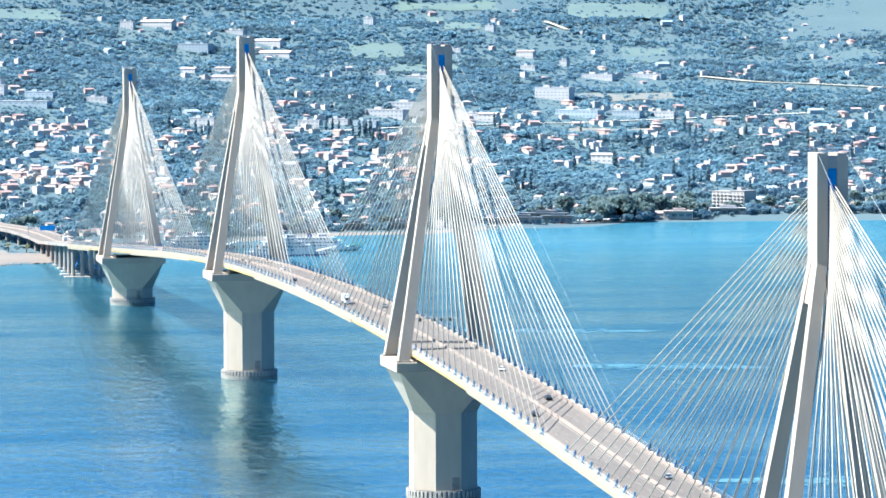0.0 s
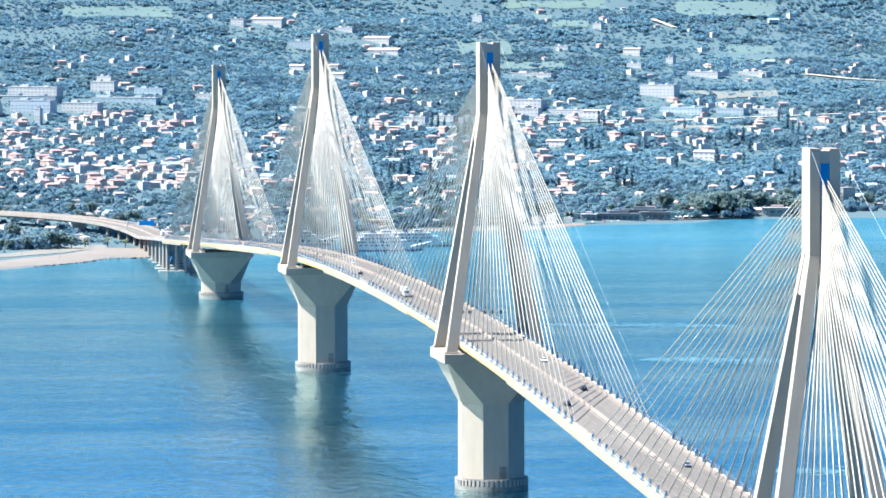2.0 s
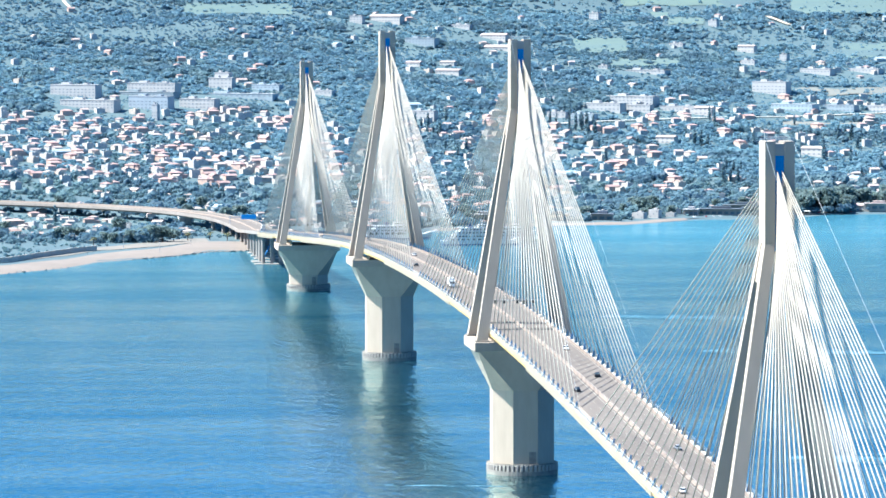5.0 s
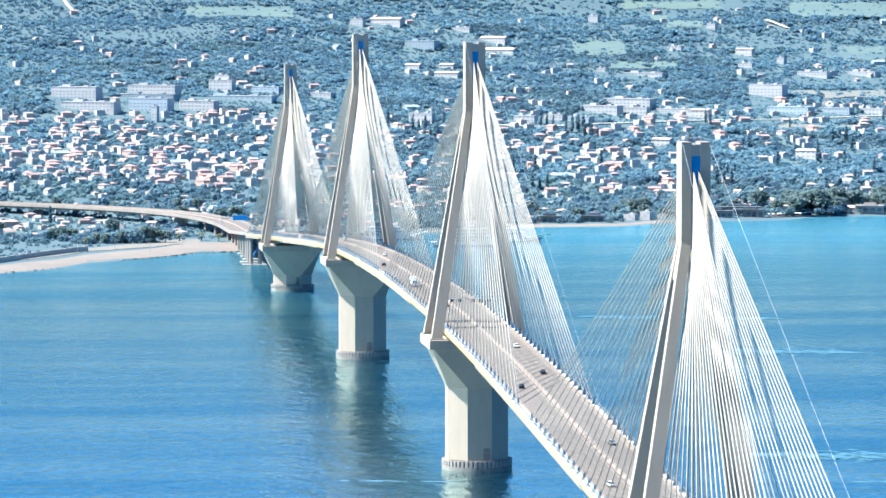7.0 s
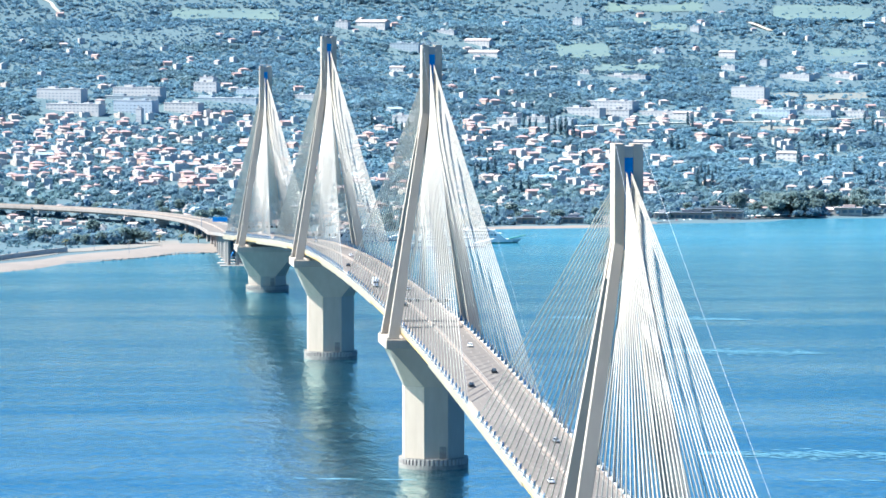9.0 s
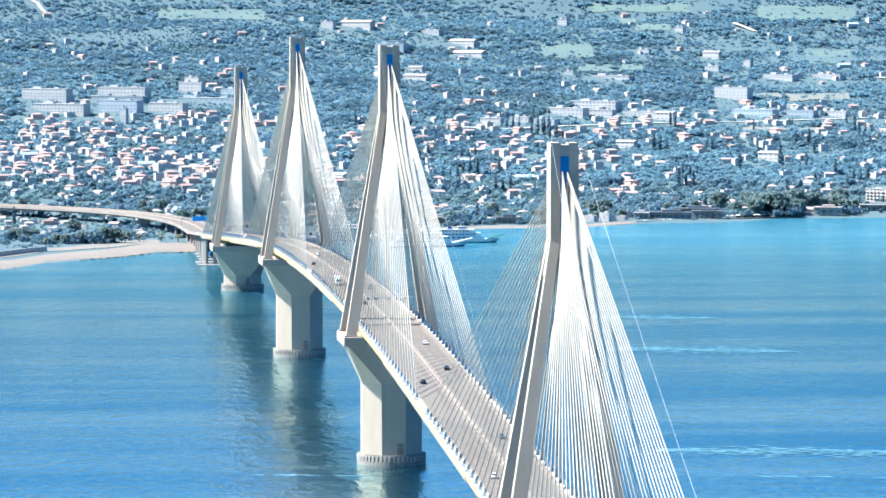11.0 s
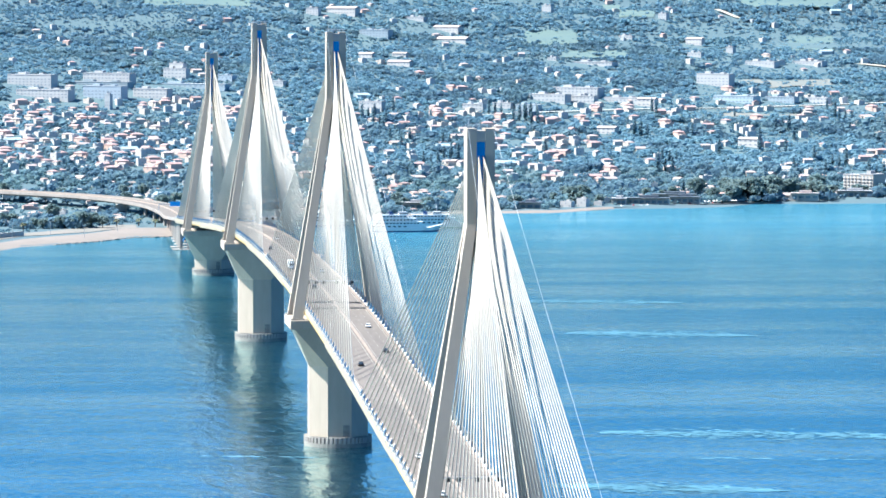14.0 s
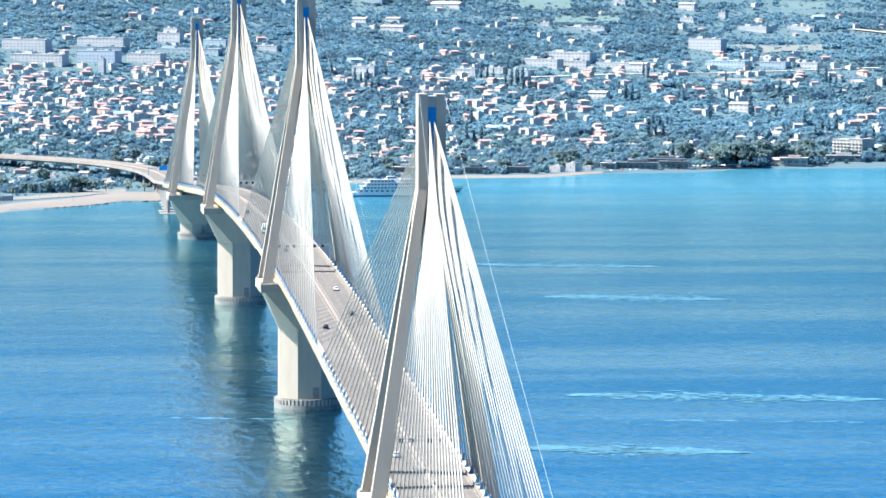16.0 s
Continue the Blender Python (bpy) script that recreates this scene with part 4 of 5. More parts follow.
def block(x, y, w, h, wall, roof_mat, roof, label, name="large_building", depth=None, turn=0.0):
    """A large building: bands of windows between floor slabs."""
    p, s = drawn(x, y, height(x, y))
    d = depth or min(16.0, max(9.0, w * 0.3))
    t = thing(name, label, "building", on_land(x, y, turn - math.degrees(math.atan2(x - EYE0.x, y - EYE0.y))))
    bm = bmesh.new()
    box(bm, -w / 2, w / 2, 0, d, -4, h)
    if roof == "flat":
        box(bm, -w / 2 - 0.3, w / 2 + 0.3, -0.3, d + 0.3, h + 0.01, h + 0.7)
        box(bm, -w * 0.3, -w * 0.12, d * 0.3, d * 0.8, h + 0.71, h + 3.2)
        box(bm, w * 0.2, w * 0.3, d * 0.2, d * 0.7, h + 0.71, h + 2.4)
    part("wall", bm, wall, t)
    bm = bmesh.new()
    if roof == "flat":
        box(bm, -w / 2 + 0.3, w / 2 - 0.3, 0.3, d - 0.3, h + 0.705, h + 0.8)
    else:
        a = [(-w / 2 - 0.6, -0.6, h + 0.01), (-w / 2 - 0.6, d + 0.6, h + 0.01), (-w / 2 - 0.6, d / 2, h + d * 0.22)]
        hexa(bm, a, [(u + w + 1.2, v, z) for u, v, z in a])
    part("roof", bm, roof_mat, t)
    floors = max(1, int(h / 3.3))
    n = max(3, min(14, int(w / 5)))
    for k in range(min(floors, 3)):
        for i in range(n):
            m = pose(-w / 2 + w * (i + 0.5) / n, -0.05, h * (k + 0.55) / floors) @ Matrix.Diagonal((w / n * 0.30, 1, 0.70, 1))
            share("window", WINDOW, t, m)
    for k in range(-2, 3):
        claim(p + Vector((k * w * 0.2 * s, 6 * s, 0)), max(5.0, w * 0.12) * s, 40)
    return t


for x, y, w, h in ((-80, 4160, 71, 11.8), (46, 4160, 46, 13.1), (93, 4567, 33, 15.0), (96, 4590, 20, 21.1), (207, 4408, 29, 6.2), (370, 5953, 22, 12.3), (289, 3971, 30, 11.4)):
    block(x, y, w, h * 0.85, M_BLOCK, M_FLAT, "flat", "long white institutional block with window bands", turn=-31)
for x, y, w, h in ((555, 4211, 63, 10.0), (509, 4112, 49, 8.5), (549, 4095, 31, 7.8), (593, 4088, 46, 5.9), (754, 4412, 47, 14.6), (764, 6146, 17, 10.8), (914, 5886, 15, 8.7), (896, 5139, 11, 8.6), (406, 3971, 27, 7.0), (443, 4003, 24, 5.8)):
    block(x, y, w, h, M_BLOCK, M_FLAT, "flat", "white commercial building with a flat roof", turn=-31)
for x, y, w, h in ((4, 4470, 67, 14.5), (-92, 4392, 62, 17.1), (881, 4804, 45, 8.2), (950, 4832, 46, 6.7)):
    block(x, y, w, h * 0.8, M_BLOCK, M_FLAT, "flat", "pale flat-roofed building with window rows", turn=-31)
for x, y, w, h in ((-10, 4158, 52, 16.4), (-8, 4386, 83, 5.5), (146, 4516, 39, 7.0), (100, 4366, 105, 4.8), (430, 5534, 49, 11.6), (467, 3960, 30, 7.0), (727, 4095, 55, 9.2), (781, 4090, 40, 7.9), (452, 3869, 23, 5.0)):
    block(x, y, w, h * 0.9, M_SHED, M_FLAT, "flat", "blue-grey glazed block among trees", turn=-31)
for x, y, w, h in ((416, 5973, 54, 12.3), (548, 5639, 43, 9.2), (534, 5431, 50, 5.7), (374, 5029, 22, 7.6), (422, 5048, 22, 6.1), (400, 4821, 35, 7.4), (613, 4024, 23, 11.6), (884, 5384, 27, 12.2), (507, 3595, 22, 8.9), (628, 3409, 24, 10.3)):
    block(x, y, w, h * 0.75, WALLS[0], M_TILE2, "gable", "white building with a long faded terracotta roof", turn=-31)
for x, y, w, h in ((661, 4847, 64, 3.6), (624, 4973, 14, 3.6), (831, 5044, 22, 5.4), (521, 5847, 32, 5.2), (805, 5530, 23, 4.2), (821, 4070, 30, 7.2)):
    block(x, y, w, h, M_BLOCK, M_FLAT, "flat", "long low white shed with a pale roof", name="long_shed", turn=-31)
block(-9, 3978, 7, 17.0, WALLS[3], M_FLAT, "flat", "slim grey water tower above the roofs", name="tower", depth=6.0, turn=-31)

# hotel on the waterfront
hotel = thing("hotel", "cream five-storey waterfront hotel with balconies", "hotel", on_land(638, 2862, -52))
bm = bmesh.new()
box(bm, -19, 3, 0, 14, -3, 14.5)
box(bm, 3.01, 19, -3, 14, -3, 15.5)
part("wall", bm, WALLS[1], hotel)
bm = bmesh.new()
box(bm, -19.4, 3.0, -0.4, 14.4, 14.51, 15.2)
box(bm, 3.01, 19.4, -3.4, 14.4, 15.51, 16.2)
box(bm, 6, 11, 3, 9, 16.21, 18.8)
part("roof", bm, M_FLAT, hotel)
for k in range(5):
    for i in range(9):
        x = -17 + 4.2 * i
        y0 = 0 if x < 3 else -3
        share("window", WINDOW, hotel, pose(x, y0 - 0.05, 1.9 + 2.9 * k) @ Matrix.Diagonal((1.3, 1, 1.2, 1)))
        if k:
            bm = bmesh.new()
            box(bm, x - 1.5, x + 1.5, y0 - 1.3, y0 - 0.02, 0.3 + 2.9 * k, 0.45 + 2.9 * k)
            box(bm, x - 1.5, x + 1.5, y0 - 1.3, y0 - 1.2, 0.451 + 2.9 * k, 1.35 + 2.9 * k)
            part("balcony", bm, WALLS[0], hotel)
claim(Vector((644, 2862, 0)), 17, 60)


def pavilion(x, y, w, turn, label, roof_mat):
    """A low open-sided waterfront building on posts."""
    t = thing("pavilion", label, "pavilion", on_land(x, y, turn), "waterfront pavilions")
    bm = bmesh.new()
    box(bm, -w / 2, w / 2, 5, 11, -2, 5.0)
    part("wall", bm, WALLS[1], t)
    bm = bmesh.new()
    hexa(bm, rect(-w / 2 - 0.6, w / 2 + 0.6, -0.5, 11.5, 5.01), rect(-w / 2 - 0.6, w / 2 + 0.6, -0.5, 11.5, 5.5))
    box(bm, -w * 0.2, w * 0.25, 4, 10, 5.51, 7.4)
    part("roof", bm, roof_mat, t)
    n = max(3, int(w / 5))
    for i in range(n + 1):
        bm = bmesh.new()
        xx = -w / 2 + w * i / n
        box(bm, xx - 0.15, xx + 0.15, 0, 0.3, -2, 5.0)
        part("post", bm, WALLS[0], t)
    for i in range(n):
        share("window", WINDOW, t, pose(-w / 2 + w * (i + 0.5) / n, 4.95, 1.8) @ Matrix.Diagonal((w / n * 0.5, 1, 1.5, 1)))
    claim(Vector((x, y, 0)), w * 0.45, 90)
    claim(Vector((x, y - 14, 0)), w * 0.4, 10)
    return t


for x, y, w, roof_mat in ((443, 2690, 38, M_AWNING), (410, 2622, 36, M_AWNING), (445, 2644, 26, M_AWNING), (384, 2612, 12, M_FLAT), (612, 2752, 30, M_FLAT), (560, 2708, 24, M_TILE2), (205, 2540, 22, M_FLAT), (262, 2532, 20, M_AWNING), (300, 2540, 18, M_AWNING)):
    pavilion(x, y, w, -14, "low waterfront tavern with a " + ("dark awning roof" if roof_mat is M_AWNING else "pale flat roof"), roof_mat)
for x, y, turn, k in ((336, 2572, -32, 3), (350, 2580, -32, 4), (366, 2600, -25, 3), (-86, 2445, -20, 3), (-108, 2400, -30, 0), (-128, 2330, -25, 3), (-60, 2480, -30, 6), (-140, 2420, -20, 2), (-36, 2520, -20, 8), (35, 2967, 5, 3), (552, 2735, -14, 7), (674, 2850, -10, 3), (-85, 2480, 10, 3), (-157, 2350, 5, 7), (-168, 2310, 5, 9), (-125, 2560, 5, 3), (-60, 2640, 8, 0), (-20, 2700, 8, 1), (-130, 2760, 4, 3), (-190, 2650, 4, 2), (90, 2820, 4, 0), (130, 2900, -4, 3), (460, 2923, -8, 4), (580, 2900, -8, 5), (720, 2960, -8, 1)):
    o = place(TYPES[k][0], x, y, turn)
    claim(drawn(x, y, 0)[0], 9, 45)

rng = random.Random(11)


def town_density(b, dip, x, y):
    """Share of plots built on, by bearing and dip from EYE0, zoned to fit the camera's view."""
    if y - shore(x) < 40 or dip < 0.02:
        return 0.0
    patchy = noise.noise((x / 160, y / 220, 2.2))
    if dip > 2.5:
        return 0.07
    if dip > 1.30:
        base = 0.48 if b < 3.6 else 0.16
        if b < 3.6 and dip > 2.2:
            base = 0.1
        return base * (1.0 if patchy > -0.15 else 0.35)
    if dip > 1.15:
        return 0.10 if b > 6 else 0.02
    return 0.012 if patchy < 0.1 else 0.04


plots = []
weights = [w for _, w in TYPES]
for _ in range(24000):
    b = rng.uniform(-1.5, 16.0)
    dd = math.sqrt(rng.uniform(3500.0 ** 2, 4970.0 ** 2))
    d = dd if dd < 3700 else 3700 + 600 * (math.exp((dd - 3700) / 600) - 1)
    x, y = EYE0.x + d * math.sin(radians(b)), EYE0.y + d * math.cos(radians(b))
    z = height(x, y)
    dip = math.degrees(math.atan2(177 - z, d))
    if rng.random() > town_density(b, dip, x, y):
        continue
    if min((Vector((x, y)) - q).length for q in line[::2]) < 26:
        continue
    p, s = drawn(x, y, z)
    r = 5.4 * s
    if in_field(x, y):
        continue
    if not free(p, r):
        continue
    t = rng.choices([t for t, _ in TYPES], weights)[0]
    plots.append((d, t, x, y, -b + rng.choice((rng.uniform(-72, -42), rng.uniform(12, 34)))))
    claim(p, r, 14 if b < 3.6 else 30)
plots.sort(key=lambda q: q[0])
tally = {}
for d, t, x, y, turn in plots:
    tally[t.name] = tally.get(t.name, 0) + 1
    if sum(tally.values()) <= 290 or not USED[t]:
        place(t, x, y, turn)
    else:
        far_house(t, on_land(x, y, turn) @ Matrix.Diagonal((0.72, 0.72, 0.68, 1)))
far = raw("far_houses", FAR["verts"], FAR["faces"], FAR["mats"][0])
for m in FAR["mats"][1:]:
    far.data.materials.append(m)
far.data.polygons.foreach_set("material_index", FAR["slots"])
tagged(far, "far white and terracotta houses scattered over the hillside", "houses", kind="stuff")
for t, _ in TYPES:
    tagged(t, group="houses of the town")


def ribbon(name, pts, width, lift, material, label, category):
    """A road or path laid over the far land."""
    verts, faces = [], []
    path = catmull(pts, 8)
    for i, p in enumerate(path):
        d = (path[min(i + 1, len(path) - 1)] - path[max(i - 1, 0)]).normalized()
        for u in (-width / 2, width / 2):
            x, y = p.x - d.y * u, p.y + d.x * u
            verts.append(drawn(x, y, height(p.x, p.y) + lift)[0])
    for i in range(len(path) - 1):
        faces.append((2 * i, 2 * i + 2, 2 * i + 3, 2 * i + 1))
    for x, y in ((p.x, p.y) for p in path):
        claim(drawn(x, y, height(x, y))[0], 5, 16)
    return tagged(raw(name, verts, faces, material), label, category, kind="structure")


M_PATH = mat("pale_track", (0.36, 0.33, 0.27), 0.95, 6.0, 0.2)
M_PAVE = mat("far_road", (0.40, 0.40, 0.39), 0.9, 6.0, 0.15)
ribbon("far_road", [(1025, 4850), (1065, 4740), (1130, 4670), (1185, 4590), (1285, 4490)], 15, 2.0, M_PATH, "pale motorway embankment across the hillside", "road")
ribbon("far_road", [(370, 3919), (414, 3880), (484, 3921), (564, 3951), (646, 3979), (711, 3984), (831, 4040), (1000, 4120)], 14, 1.5, M_PAVE, "grey main road along the foot of the hill", "road")
ribbon("far_track", [(-61, 6449), (-67, 6541), (-73, 6657), (-90, 6760)], 6, 1.5, M_PATH, "pale dirt track up the hill", "track")

ribbon("far_track", [(1038, 6121), (1037, 6008), (1040, 5918)], 8, 1.5, M_PATH, "short pale dirt track on the hill", "track")

# parasols on the quay and lamp posts on the beach
M_CANVAS = mat("white_canvas", (0.55, 0.55, 0.53), 0.9, 1.0, 0.1)


def parasol():
    t = thing("parasol", "open white canvas parasol on the quay", "parasol", group="parasols of the quay")
    bm = bmesh.new()
    tube(bm, (0, 0, 0), (0, 0, 2.7), 0.05, 8)
    part("pole", bm, M_STEEL, t)
    bm = bmesh.new()
    bmesh.ops.create_cone(bm, cap_ends=True, segments=8, radius1=1.7, radius2=0.08, depth=0.8, matrix=Matrix.Translation((0, 0, 2.5)))
    part("canopy", bm, M_CANVAS, t)
    return t


prng = random.Random(3)
first = parasol()
for i in range(34):
    x = 452 + 3.1 * i + prng.uniform(-1.2, 1.2)
    m = pose(x, shore(x) + prng.uniform(2, 8), 2.6)
    if i:
        copy_thing(first, m)
    else:
        first.matrix_basis = m


def lamp_post(x, y):
    t = thing("lamp_post", "tall grey steel lamp post on the beach", "lamp post", pose(x, y, height(x, y)), "lamp posts on the beach")
    bm = bmesh.new()
    tube(bm, (0, 0, -0.5), (0, 0, 10), 0.16, 8, 0.09)
    part("pole", bm, M_STEEL, t)
    bm = bmesh.new()
    tube(bm, (0, 0, 9.9), (1.6, 0, 10.3), 0.07, 8)
    part("arm", bm, M_STEEL, t)
    bm = bmesh.new()
    box(bm, 1.4, 2.3, -0.18, 0.18, 10.22, 10.42)
    soften(bm, 0.04)
    part("lamp_head", bm, M_STEEL, t)


for x, y in ((-74, 2102), (-126, 2074), (-48, 2190), (-98, 2150)):
    lamp_post(x, y)

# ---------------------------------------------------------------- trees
# distance haze is put into the leaf colours as paler, bluer tones
M_LEAF = mat("hazed_broadleaf", (0.172, 0.275, 0.320), 0.75, 11.0, 0.5, thin=0.55, second=(0.084, 0.160, 0.239), island=0.10, spec=0.4)
M_OLIVE = mat("hazed_olive_leaf", (0.189, 0.297, 0.320), 0.8, 11.0, 0.5, thin=0.55, second=(0.113, 0.201, 0.274), island=0.10, spec=0.4)
# far hill leaves carry more haze in their colour than the rest
M_HILL = mat("hazed_hill_leaf", (0.185, 0.315, 0.393), 0.8, 40.0, 0.5, thin=0.55, second=(0.136, 0.242, 0.331), island=0.08, spec=0.4)
# waterfront leaves lightened in colour for the lift that haze gives
M_GARDEN = mat("hazed_garden_leaf", (0.223, 0.299, 0.293), 0.75, 5.0, 0.5, thin=0.6, second=(0.168, 0.246, 0.259), island=0.14, spec=0.4)
M_BARK = mat("bark", (0.12, 0.095, 0.07), 0.95, 0.6, 0.4, bump=0.5)


nrng = np.random.default_rng(7)


def leaf_ball(n, size, hollow=0.35):
    """A loose ball of n single leaf sprays, denser towards its outside."""
    d = nrng.standard_normal((n, 3))
    d /= np.linalg.norm(d, axis=1, keepdims=True)
    lobes = nrng.standard_normal((7, 3))
    lobes /= np.linalg.norm(lobes, axis=1, keepdims=True)
    swell = 0.72 + 0.38 * np.clip((d @ lobes.T).max(1), 0, 1) ** 3
    c = d * (nrng.uniform(hollow ** 3, 1, (n, 1)) ** (1 / 3)) * swell[:, None]
    c[:, 2] = np.maximum(c[:, 2], -0.75)
    out = d + 0.42 * nrng.standard_normal((n, 3))
    out /= np.linalg.norm(out, axis=1, keepdims=True)
    a = np.cross(out, nrng.standard_normal((n, 3)))
    a /= np.linalg.norm(a, axis=1, keepdims=True)
    b = np.cross(out, a)
    k = size * nrng.uniform(0.6, 1.3, (n, 1))
    v = np.stack([c + a * k, c - a * k * 0.5 + b * k * 0.85, c - a * k * 0.5 - b * k * 0.85], 1).reshape(-1, 3)
    return v, np.arange(3 * n).reshape(-1, 3)


NEAR_LEAVES, FAR_LEAVES, CLUMP = leaf_ball(110, 0.30, 0.6), leaf_ball(22, 0.62, 0.6), leaf_ball(16, 0.6, 0.5)


def clumps(name, centres, radii, material, parent, base, wobble=0.3, squash=0.8, island=True):
    """Many rough leaf clumps in one mesh."""
    v, f = base
    k, n = len(v), len(centres)
    noise_r = 1 + wobble * nrng.uniform(-1, 1, (n, 1, 1))
    ang = nrng.uniform(0, 2 * np.pi, n)
    c, s = np.cos(ang), np.sin(ang)
    vx = v[None, :, 0] * c[:, None] - v[None, :, 1] * s[:, None]
    vy = v[None, :, 0] * s[:, None] + v[None, :, 1] * c[:, None]
    vz = np.repeat(v[None, :, 2], n, 0) * squash
    pts = np.stack([vx, vy, vz], -1) * noise_r * np.asarray(radii)[:, None, None] + np.asarray(centres)[:, None, :]
    faces = (f[None] + (np.arange(n) * k)[:, None, None]).reshape(-1, 3)
    me = bpy.data.meshes.new(name)
    me.vertices.add(n * k)
    me.vertices.foreach_set("co", pts.astype(np.float32).ravel())
    me.loops.add(len(faces) * 3)
    me.loops.foreach_set("vertex_index", faces.astype(np.int32).ravel())
    me.polygons.add(len(faces))
    me.polygons.foreach_set("loop_start", (np.arange(len(faces)) * 3).astype(np.int32))
    me.update(calc_edges=True)
    me.validate()
    me.materials.append(material)
    ob = new(name, me)
    ob.parent = parent
    return ob


def tree(hgt, spread, material, label, seed, cypress=False):
    r = random.Random(seed)
    t = thing("tree", label, "tree")
    bm = bmesh.new()
    tube(bm, (0, 0, -1), (0.1, 0.1, hgt * 0.45), hgt * 0.04, 8, hgt * 0.022)
    if not cypress:
        for i in range(6):
            a = i * 1.05 + r.uniform(-0.3, 0.3)
            tube(bm, (0.1, 0.1, hgt * r.uniform(0.25, 0.42)), (spread * 0.55 * math.cos(a), spread * 0.55 * math.sin(a), hgt * r.uniform(0.55, 0.75)), hgt * 0.016, 6, hgt * 0.006)
    part("trunk", bm, M_BARK, t)
    cs, rs = [], []
    for i in range(78 if not cypress else 30):
        if cypress:
            u = i / 29
            cs.append((r.uniform(-0.3, 0.3), r.uniform(-0.3, 0.3), hgt * (0.1 + 0.87 * u)))
            rs.append(spread * (0.35 + 0.65 * math.sin(math.pi * (0.2 + 0.75 * u))) * 0.9)
        else:
            a, u, w = r.uniform(0, 6.283), r.uniform(0, 1) ** 0.5, r.uniform(-0.8, 1)
            rad = spread * u * math.sqrt(max(0.1, 1 - (w * 0.8) ** 2))
            cs.append((rad * math.cos(a), rad * math.sin(a), hgt * 0.62 + hgt * 0.32 * w))
            rs.append(spread * r.uniform(0.17, 0.34))
    clumps("crown", cs, rs, material, t, CLUMP, 0.2)
    return t


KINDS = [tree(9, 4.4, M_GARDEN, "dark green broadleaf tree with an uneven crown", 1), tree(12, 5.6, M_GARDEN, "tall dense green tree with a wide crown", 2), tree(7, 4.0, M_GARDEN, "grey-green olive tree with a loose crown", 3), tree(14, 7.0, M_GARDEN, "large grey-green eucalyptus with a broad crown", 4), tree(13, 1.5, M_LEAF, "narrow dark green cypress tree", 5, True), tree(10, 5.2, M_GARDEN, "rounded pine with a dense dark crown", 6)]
TUSED = set()


def plant(t, x, y, size=1.0):
    m = on_land(x, y, rng.uniform(0, 360)) @ Matrix.Scale(size, 4)
    if t not in TUSED:
        TUSED.add(t)
        t.matrix_basis = m
        return t
    return copy_thing(t, m)


for x, y, k, size in ((-74, 2240, 3, 1.35), (-66, 2246, 1, 1.45), (-82, 2250, 5, 1.5), (-58, 2243, 3, 1.1), (-90, 2238, 1, 1.2), (-103, 2234, 2, 1.6), (-109, 2242, 0, 1.3), (-98, 2246, 3, 0.9), (-134, 2294, 1, 1.2), (-141, 2300, 5, 1.3), (-126, 2299, 3, 1.0)):
    plant(KINDS[k], x, y, size * 0.68)
for i in range(40):
    x = rng.uniform(470, 600)
    plant(KINDS[rng.choice((1, 3, 3, 5, 2))], x, shore(x) + rng.uniform(40, 130), rng.uniform(0.9, 1.5))
for i in range(120):
    x = rng.uniform(140, 860)
    y = shore(x) + rng.uniform(45, 190)
    if free(drawn(x, y, 0)[0], 3):
        plant(KINDS[rng.choice((0, 0, 1, 2, 3, 5, 4))], x, y, rng.uniform(0.7, 1.2))
for i in range(42):
    x = rng.uniform(-260, 120)
    y = rng.uniform(2320, 2900)
    near_road = min((Vector((x, y)) - p).length for p in line)
    if near_road > 24 and free(drawn(x, y, 0)[0], 3) and y > shore(x) + 110:
        plant(KINDS[rng.choice((0, 0, 1, 2, 5, 4))], x, y, rng.uniform(0.7, 1.25))
for i in range(60):
    x, y = rng.uniform(250, 950), rng.uniform(3000, 4000)
    if free(drawn(x, y, 0)[0], 1):
        for k in range(rng.choice((1, 1, 3))):
            plant(KINDS[4], x + 7 * k, y, rng.uniform(0.8, 1.3))
for t in KINDS:
    tagged(t, group="trees of the waterfront")

# palms on the beach
M_PALM = mat("palm_frond", (0.10, 0.11, 0.05), 0.7, 0.8, 0.4)


def palm(x, y, seed):
    r = random.Random(seed)
    t = thing("palm_tree", "short palm with drooping dry fronds on the sand", "palm tree", pose(x, y, height(x, y)), "palms on the beach")
    bm = bmesh.new()
    tube(bm, (0, 0, -0.5), (0.2, 0, 5.2), 0.42, 9, 0.34)
    part("trunk", bm, M_BARK, t)
    for i in range(22):
        a, lift = i * 2.4, r.uniform(-0.5, 0.9)
        bm = bmesh.new()
        prev, pw = Vector((0.2, 0, 5.2)), 0.25
        for k in range(1, 5):
            u = k / 4
            p = Vector((0.2 + 3.2 * u * math.cos(a), 3.2 * u * math.sin(a), 5.2 + 2.2 * lift * u - 2.0 * u * u + 0.9 * u))
            side = Vector((-math.sin(a), math.cos(a), 0)) * (0.55 * math.sin(math.pi * min(0.95, u)) + 0.06)
            ps = Vector((-math.sin(a), math.cos(a), 0)) * pw
            dn = Vector((0, 0, -0.05))
            hexa(bm, [prev - ps + dn, p - side + dn, p + side + dn, prev + ps + dn], [prev - ps, p - side, p + side, prev + ps])
            prev, pw = p, side.length
        part("frond", bm, M_PALM, t)
    return t


for i, (x, y) in enumerate(((-47, 2262), (-30, 2272), (-118, 2205), (-18, 2256))):
    palm(x, y, 40 + i)

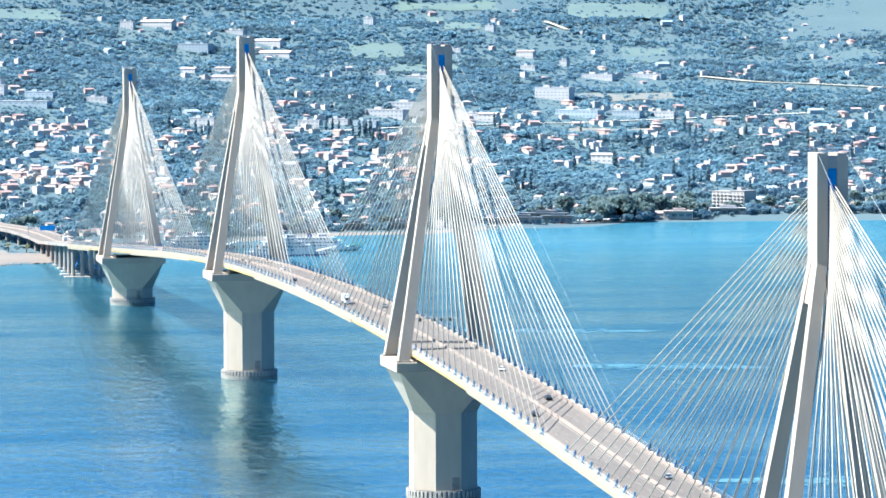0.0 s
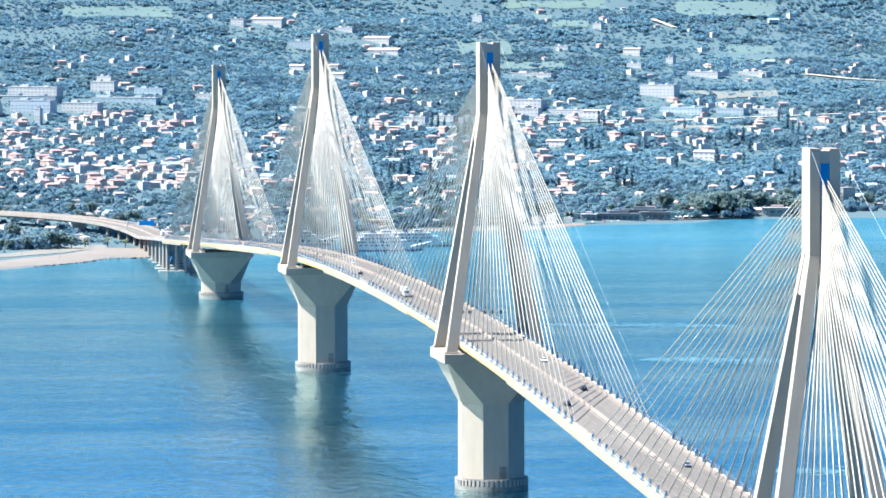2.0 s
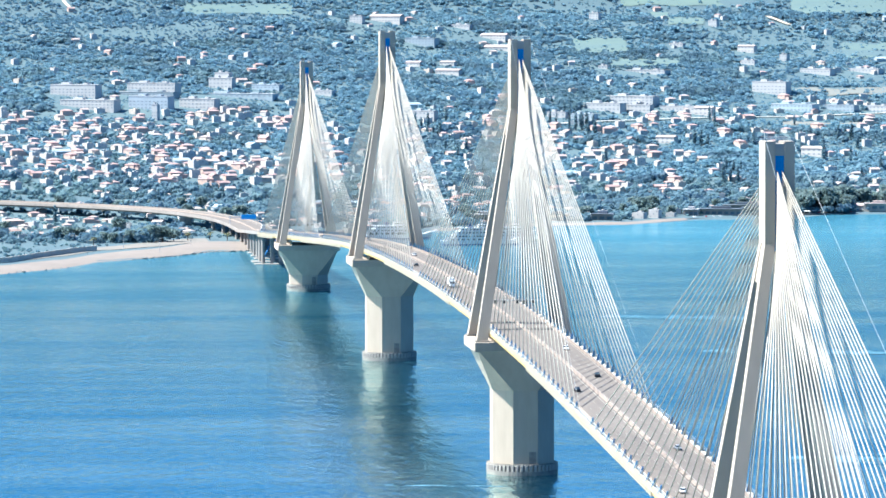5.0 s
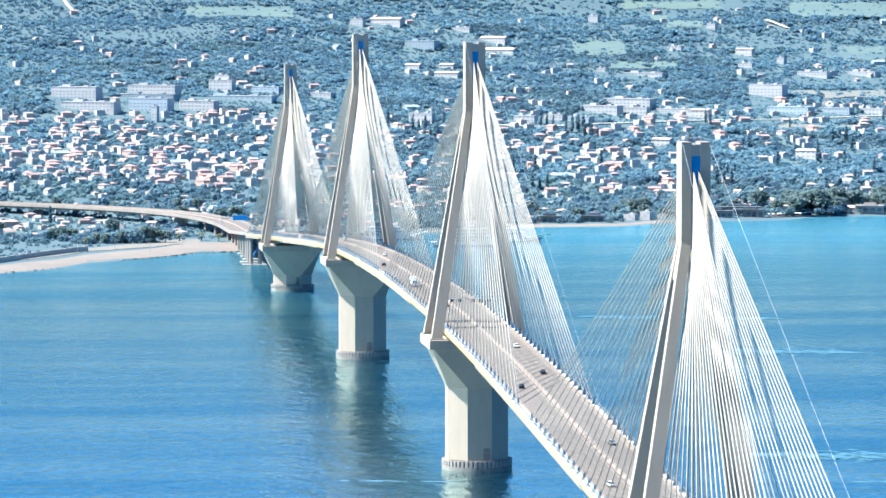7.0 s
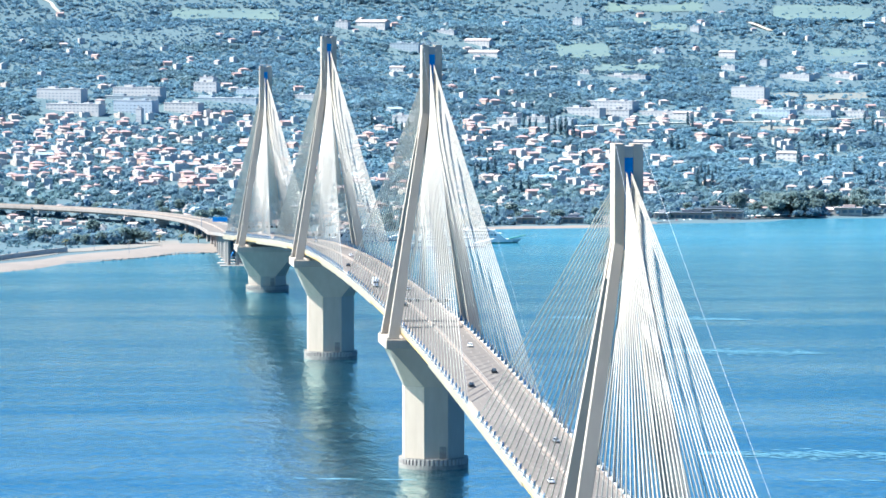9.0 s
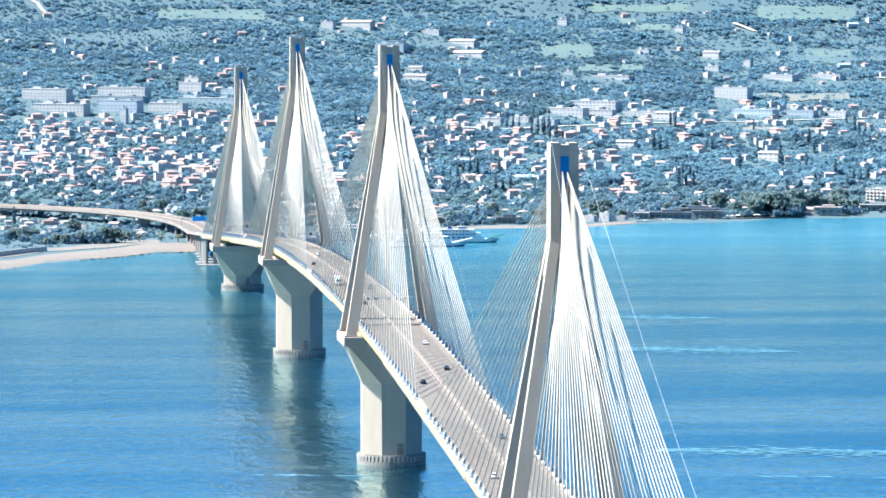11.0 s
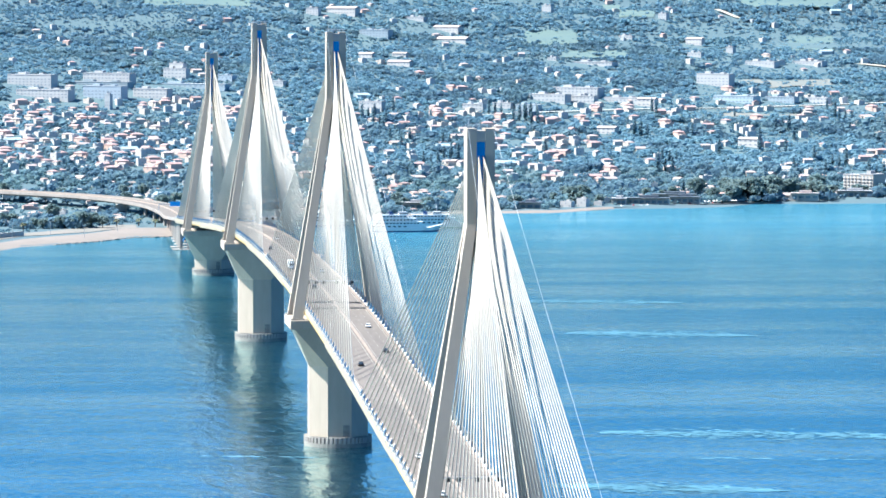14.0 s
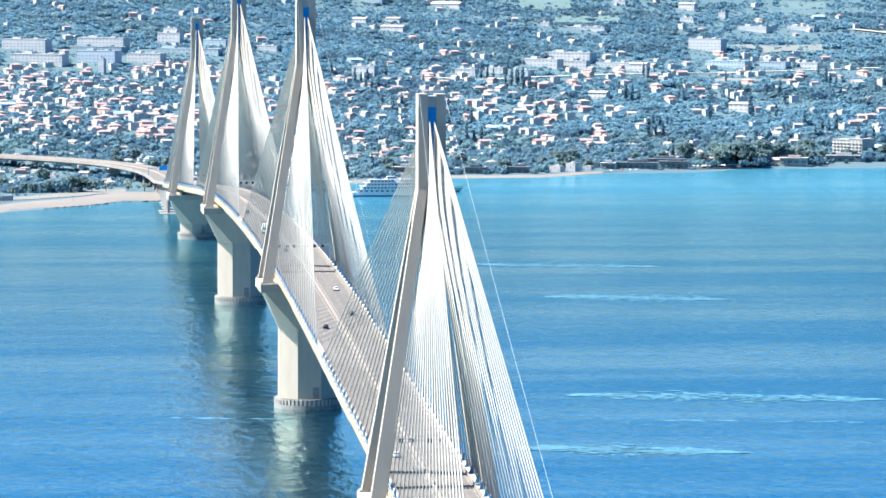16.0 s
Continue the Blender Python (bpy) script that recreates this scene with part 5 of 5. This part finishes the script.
# woods, groves and garden trees over the whole hillside
cs, cs2, near, near2 = [], [], [], []
rng = random.Random(21)
for _ in range(190000):
    b = rng.uniform(-2.0, 16.5)
    dd = math.sqrt(rng.uniform(3420.0 ** 2, 4990.0 ** 2))
    d = dd if dd < 3700 else 3700 + 600 * (math.exp((dd - 3700) / 600) - 1)
    x, y = EYE0.x + d * math.sin(radians(b)), EYE0.y + d * math.cos(radians(b))
    s = y - shore(x)
    if s < 30 or (x < 100 and s < 175) or (y < 3000 and min((Vector((x, y)) - p).length for p in line[::3]) < 26):
        continue
    z = height(x, y)
    p, sc = drawn(x, y, z)
    c = (int(p.x // 6), int(p.y // 6))
    if not free(p, 1.5):
        continue
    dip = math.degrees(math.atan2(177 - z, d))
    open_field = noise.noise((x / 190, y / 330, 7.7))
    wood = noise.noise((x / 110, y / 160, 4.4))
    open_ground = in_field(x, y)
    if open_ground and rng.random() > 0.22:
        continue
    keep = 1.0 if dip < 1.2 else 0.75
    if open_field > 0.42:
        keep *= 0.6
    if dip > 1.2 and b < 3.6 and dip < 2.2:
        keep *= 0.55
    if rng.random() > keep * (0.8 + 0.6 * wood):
        continue
    r = min(6.5, 2.7 * math.exp(rng.gauss(0, 0.36))) * (1.2 if wood > 0.1 else 0.9)
    if c in FRONT:
        if rng.random() < 0.4:
            continue
        r = rng.uniform(1.2, 2.3)
    if open_field > 0.42 or open_ground:
        r *= 0.7
    r *= sc
    if x < 110 and y < 2950 and (rng.random() < 0.7 or (y < 2700 and wood < -0.05)):
        continue
    if dd < 4150:
        if rng.random() > 0.62:
            continue
    else:
        r *= 1.05 if dd < 4400 else 0.95
    q = (p.x, p.y, p.z + r * 0.5)
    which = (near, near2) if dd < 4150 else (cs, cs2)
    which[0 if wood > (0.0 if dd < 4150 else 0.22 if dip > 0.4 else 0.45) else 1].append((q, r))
for name, some, material, base, squash, label in (("woodland", near, M_LEAF, NEAR_LEAVES, 0.85, "garden trees of the nearer town, haze in their leaf colour"), ("grove", near2, M_OLIVE, NEAR_LEAVES, 0.8, "olive trees of the nearer town, haze in their leaf colour"), ("far_woodland", cs, M_LEAF, FAR_LEAVES, 0.62, "woods on the far hillside, leaves blued for haze"), ("far_grove", cs2, M_HILL, FAR_LEAVES, 0.6, "groves on the far hillside, leaves pale blue for haze")):
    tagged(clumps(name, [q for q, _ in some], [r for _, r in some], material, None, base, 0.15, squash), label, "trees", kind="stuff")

# low scrub between the beach and the road
low = []
for _ in range(1700):
    x = rng.uniform(-260, 40)
    y = rng.uniform(shore(x) + 160, 2900)
    if noise.noise((x / 30, y / 60, 1.7)) > -0.22 and y > shore(x) + 160 and min((Vector((x, y)) - q).length for q in line[::3]) > 14 and free(drawn(x, y, 0)[0], 1):
        r = rng.uniform(0.7, 2.5)
        p = drawn(x, y, height(x, y))[0]
        low.append(((p.x, p.y, p.z + 0.5 * r), r))
tagged(clumps("scrub", [q for q, _ in low], [r for _, r in low], M_OLIVE, None, FAR_LEAVES, 0.3, 0.75), "low scrub behind the beach, leaves blued for haze", "scrub", kind="stuff")

# ---------------------------------------------------------------- vehicles
PAINTS = [mat("white_car_paint", (0.75, 0.75, 0.75), 0.3, 2.0, 0.05), mat("silver_car_paint", (0.40, 0.41, 0.42), 0.3, 2.0, 0.08, metal=0.4), mat("black_car_paint", (0.02, 0.02, 0.022), 0.25, 2.0, 0.2), mat("red_car_paint", (0.35, 0.03, 0.03), 0.3, 2.0, 0.1)]
bm = bmesh.new()
hexa(bm, ngon(14, 0.33, -0.1), ngon(14, 0.33, 0.1))
bmesh.ops.bevel(bm, geom=bm.edges[:], offset=0.03, segments=1, affect="EDGES")
bm.transform(Matrix.Rotation(math.pi / 2, 4, "Y"))
WHEEL = bpy.data.meshes.new("wheel")
bm.to_mesh(WHEEL)
bm.free()
WHEEL.materials.append(M_DARK)


def car(paint, label):
    t = thing("car", label, "car")
    bm = bmesh.new()
    side = [(-2.1, 0.35), (2.1, 0.35), (2.15, 0.75), (1.2, 0.95), (-1.9, 0.98), (-2.15, 0.7)]
    hexa(bm, [(-0.88, y, z) for y, z in side], [(0.88, y, z) for y, z in side])
    soften(bm, 0.06)
    part("body", bm, paint, t)
    bm = bmesh.new()
    hexa(bm, rect(-0.8, 0.8, -1.75, 1.0, 0.97), rect(-0.62, 0.62, -1.2, 0.35, 1.44))
    part("glasshouse", bm, M_GLASS, t)
    bm = bmesh.new()
    box(bm, -0.64, 0.64, -1.22, 0.36, 1.441, 1.5)
    soften(bm, 0.02)
    part("roof", bm, paint, t)
    for x in (-0.82, 0.82):
        for y in (-1.35, 1.35):
            share("wheel", WHEEL, t, pose(x, y, 0.33))
    return t


def road_z(x, y):
    return deck(y) - 0.69 + 0.0155 * (11.2 - abs(x))


CARS = [car(PAINTS[0], "white hatchback on the road"), car(PAINTS[1], "silver saloon on the road"), car(PAINTS[2], "black car on the road"), car(PAINTS[3], "red car by the waterfront")]
spots = ((5.9, 205, 1), (-6.2, 345, 2), (5.8, 385, 2), (-6.0, 118, 0), (6.0, 470, 0), (-3.0, 640, 2), (6.1, 730, 1), (-6.1, 905, 2), (3.0, 1010, 0), (-6.0, 42, 0), (6.0, 1300, 1), (-5.8, 1480, 2), (-6.0, 1890, 2), (5.9, 1780, 0))
used = set()
for x, y, k in spots:
    slope = math.degrees(math.atan2(deck(y + 1) - deck(y - 1), 2))
    m = pose(x, y, road_z(x, y), slope, 0, 0)
    if k in used:
        copy_thing(CARS[k], m)
    else:
        used.add(k)
        CARS[k].matrix_basis = m
CARS[3].matrix_basis = pose(470, shore(470) + 9, 2.6, 0, 0, -70)
for i in range(34):
    x = 385 + 7.6 * i + rng.uniform(-1.5, 1.5)
    copy_thing(CARS[rng.choice((0, 0, 1, 2, 3))], pose(x, shore(x) + 8.5, 2.62, 0, 0, rng.uniform(-15, 15)))
for t in CARS:
    tagged(t, group="cars")


def lorry(m, label):
    t = thing("lorry", label, "lorry", m)
    bm = bmesh.new()
    box(bm, -1.2, 1.2, -5.5, 1.8, 1.1, 3.9)
    soften(bm, 0.05)
    part("cargo_box", bm, PAINTS[0], t, "white cargo box")
    bm = bmesh.new()
    hexa(bm, rect(-1.15, 1.15, 2.0, 4.2, 0.6), rect(-1.1, 1.1, 2.0, 3.7, 3.0))
    soften(bm, 0.08)
    part("cab", bm, PAINTS[0], t)
    bm = bmesh.new()
    box(bm, -0.95, 0.95, 3.86, 4.06, 1.75, 2.55)
    part("windscreen", bm, M_GLASS, t)
    bm = bmesh.new()
    box(bm, -0.5, 0.5, -5.4, 4.0, 0.7, 1.09)
    part("chassis", bm, M_DARK, t)
    for x in (-1.0, 1.0):
        for y in (-4.2, -3.0, 3.0):
            share("wheel", WHEEL, t, pose(x, y, 0.5) @ Matrix.Scale(1.5, 4))
    return t


lorry(pose(6.0, 2215, via_z(2215) - 0.66, 0, 0, 1), "white box lorry on the viaduct")
lorry(pose(-6.0, 752, road_z(-6.0, 752), 0.4, 0, 180), "white box lorry crossing the bridge")
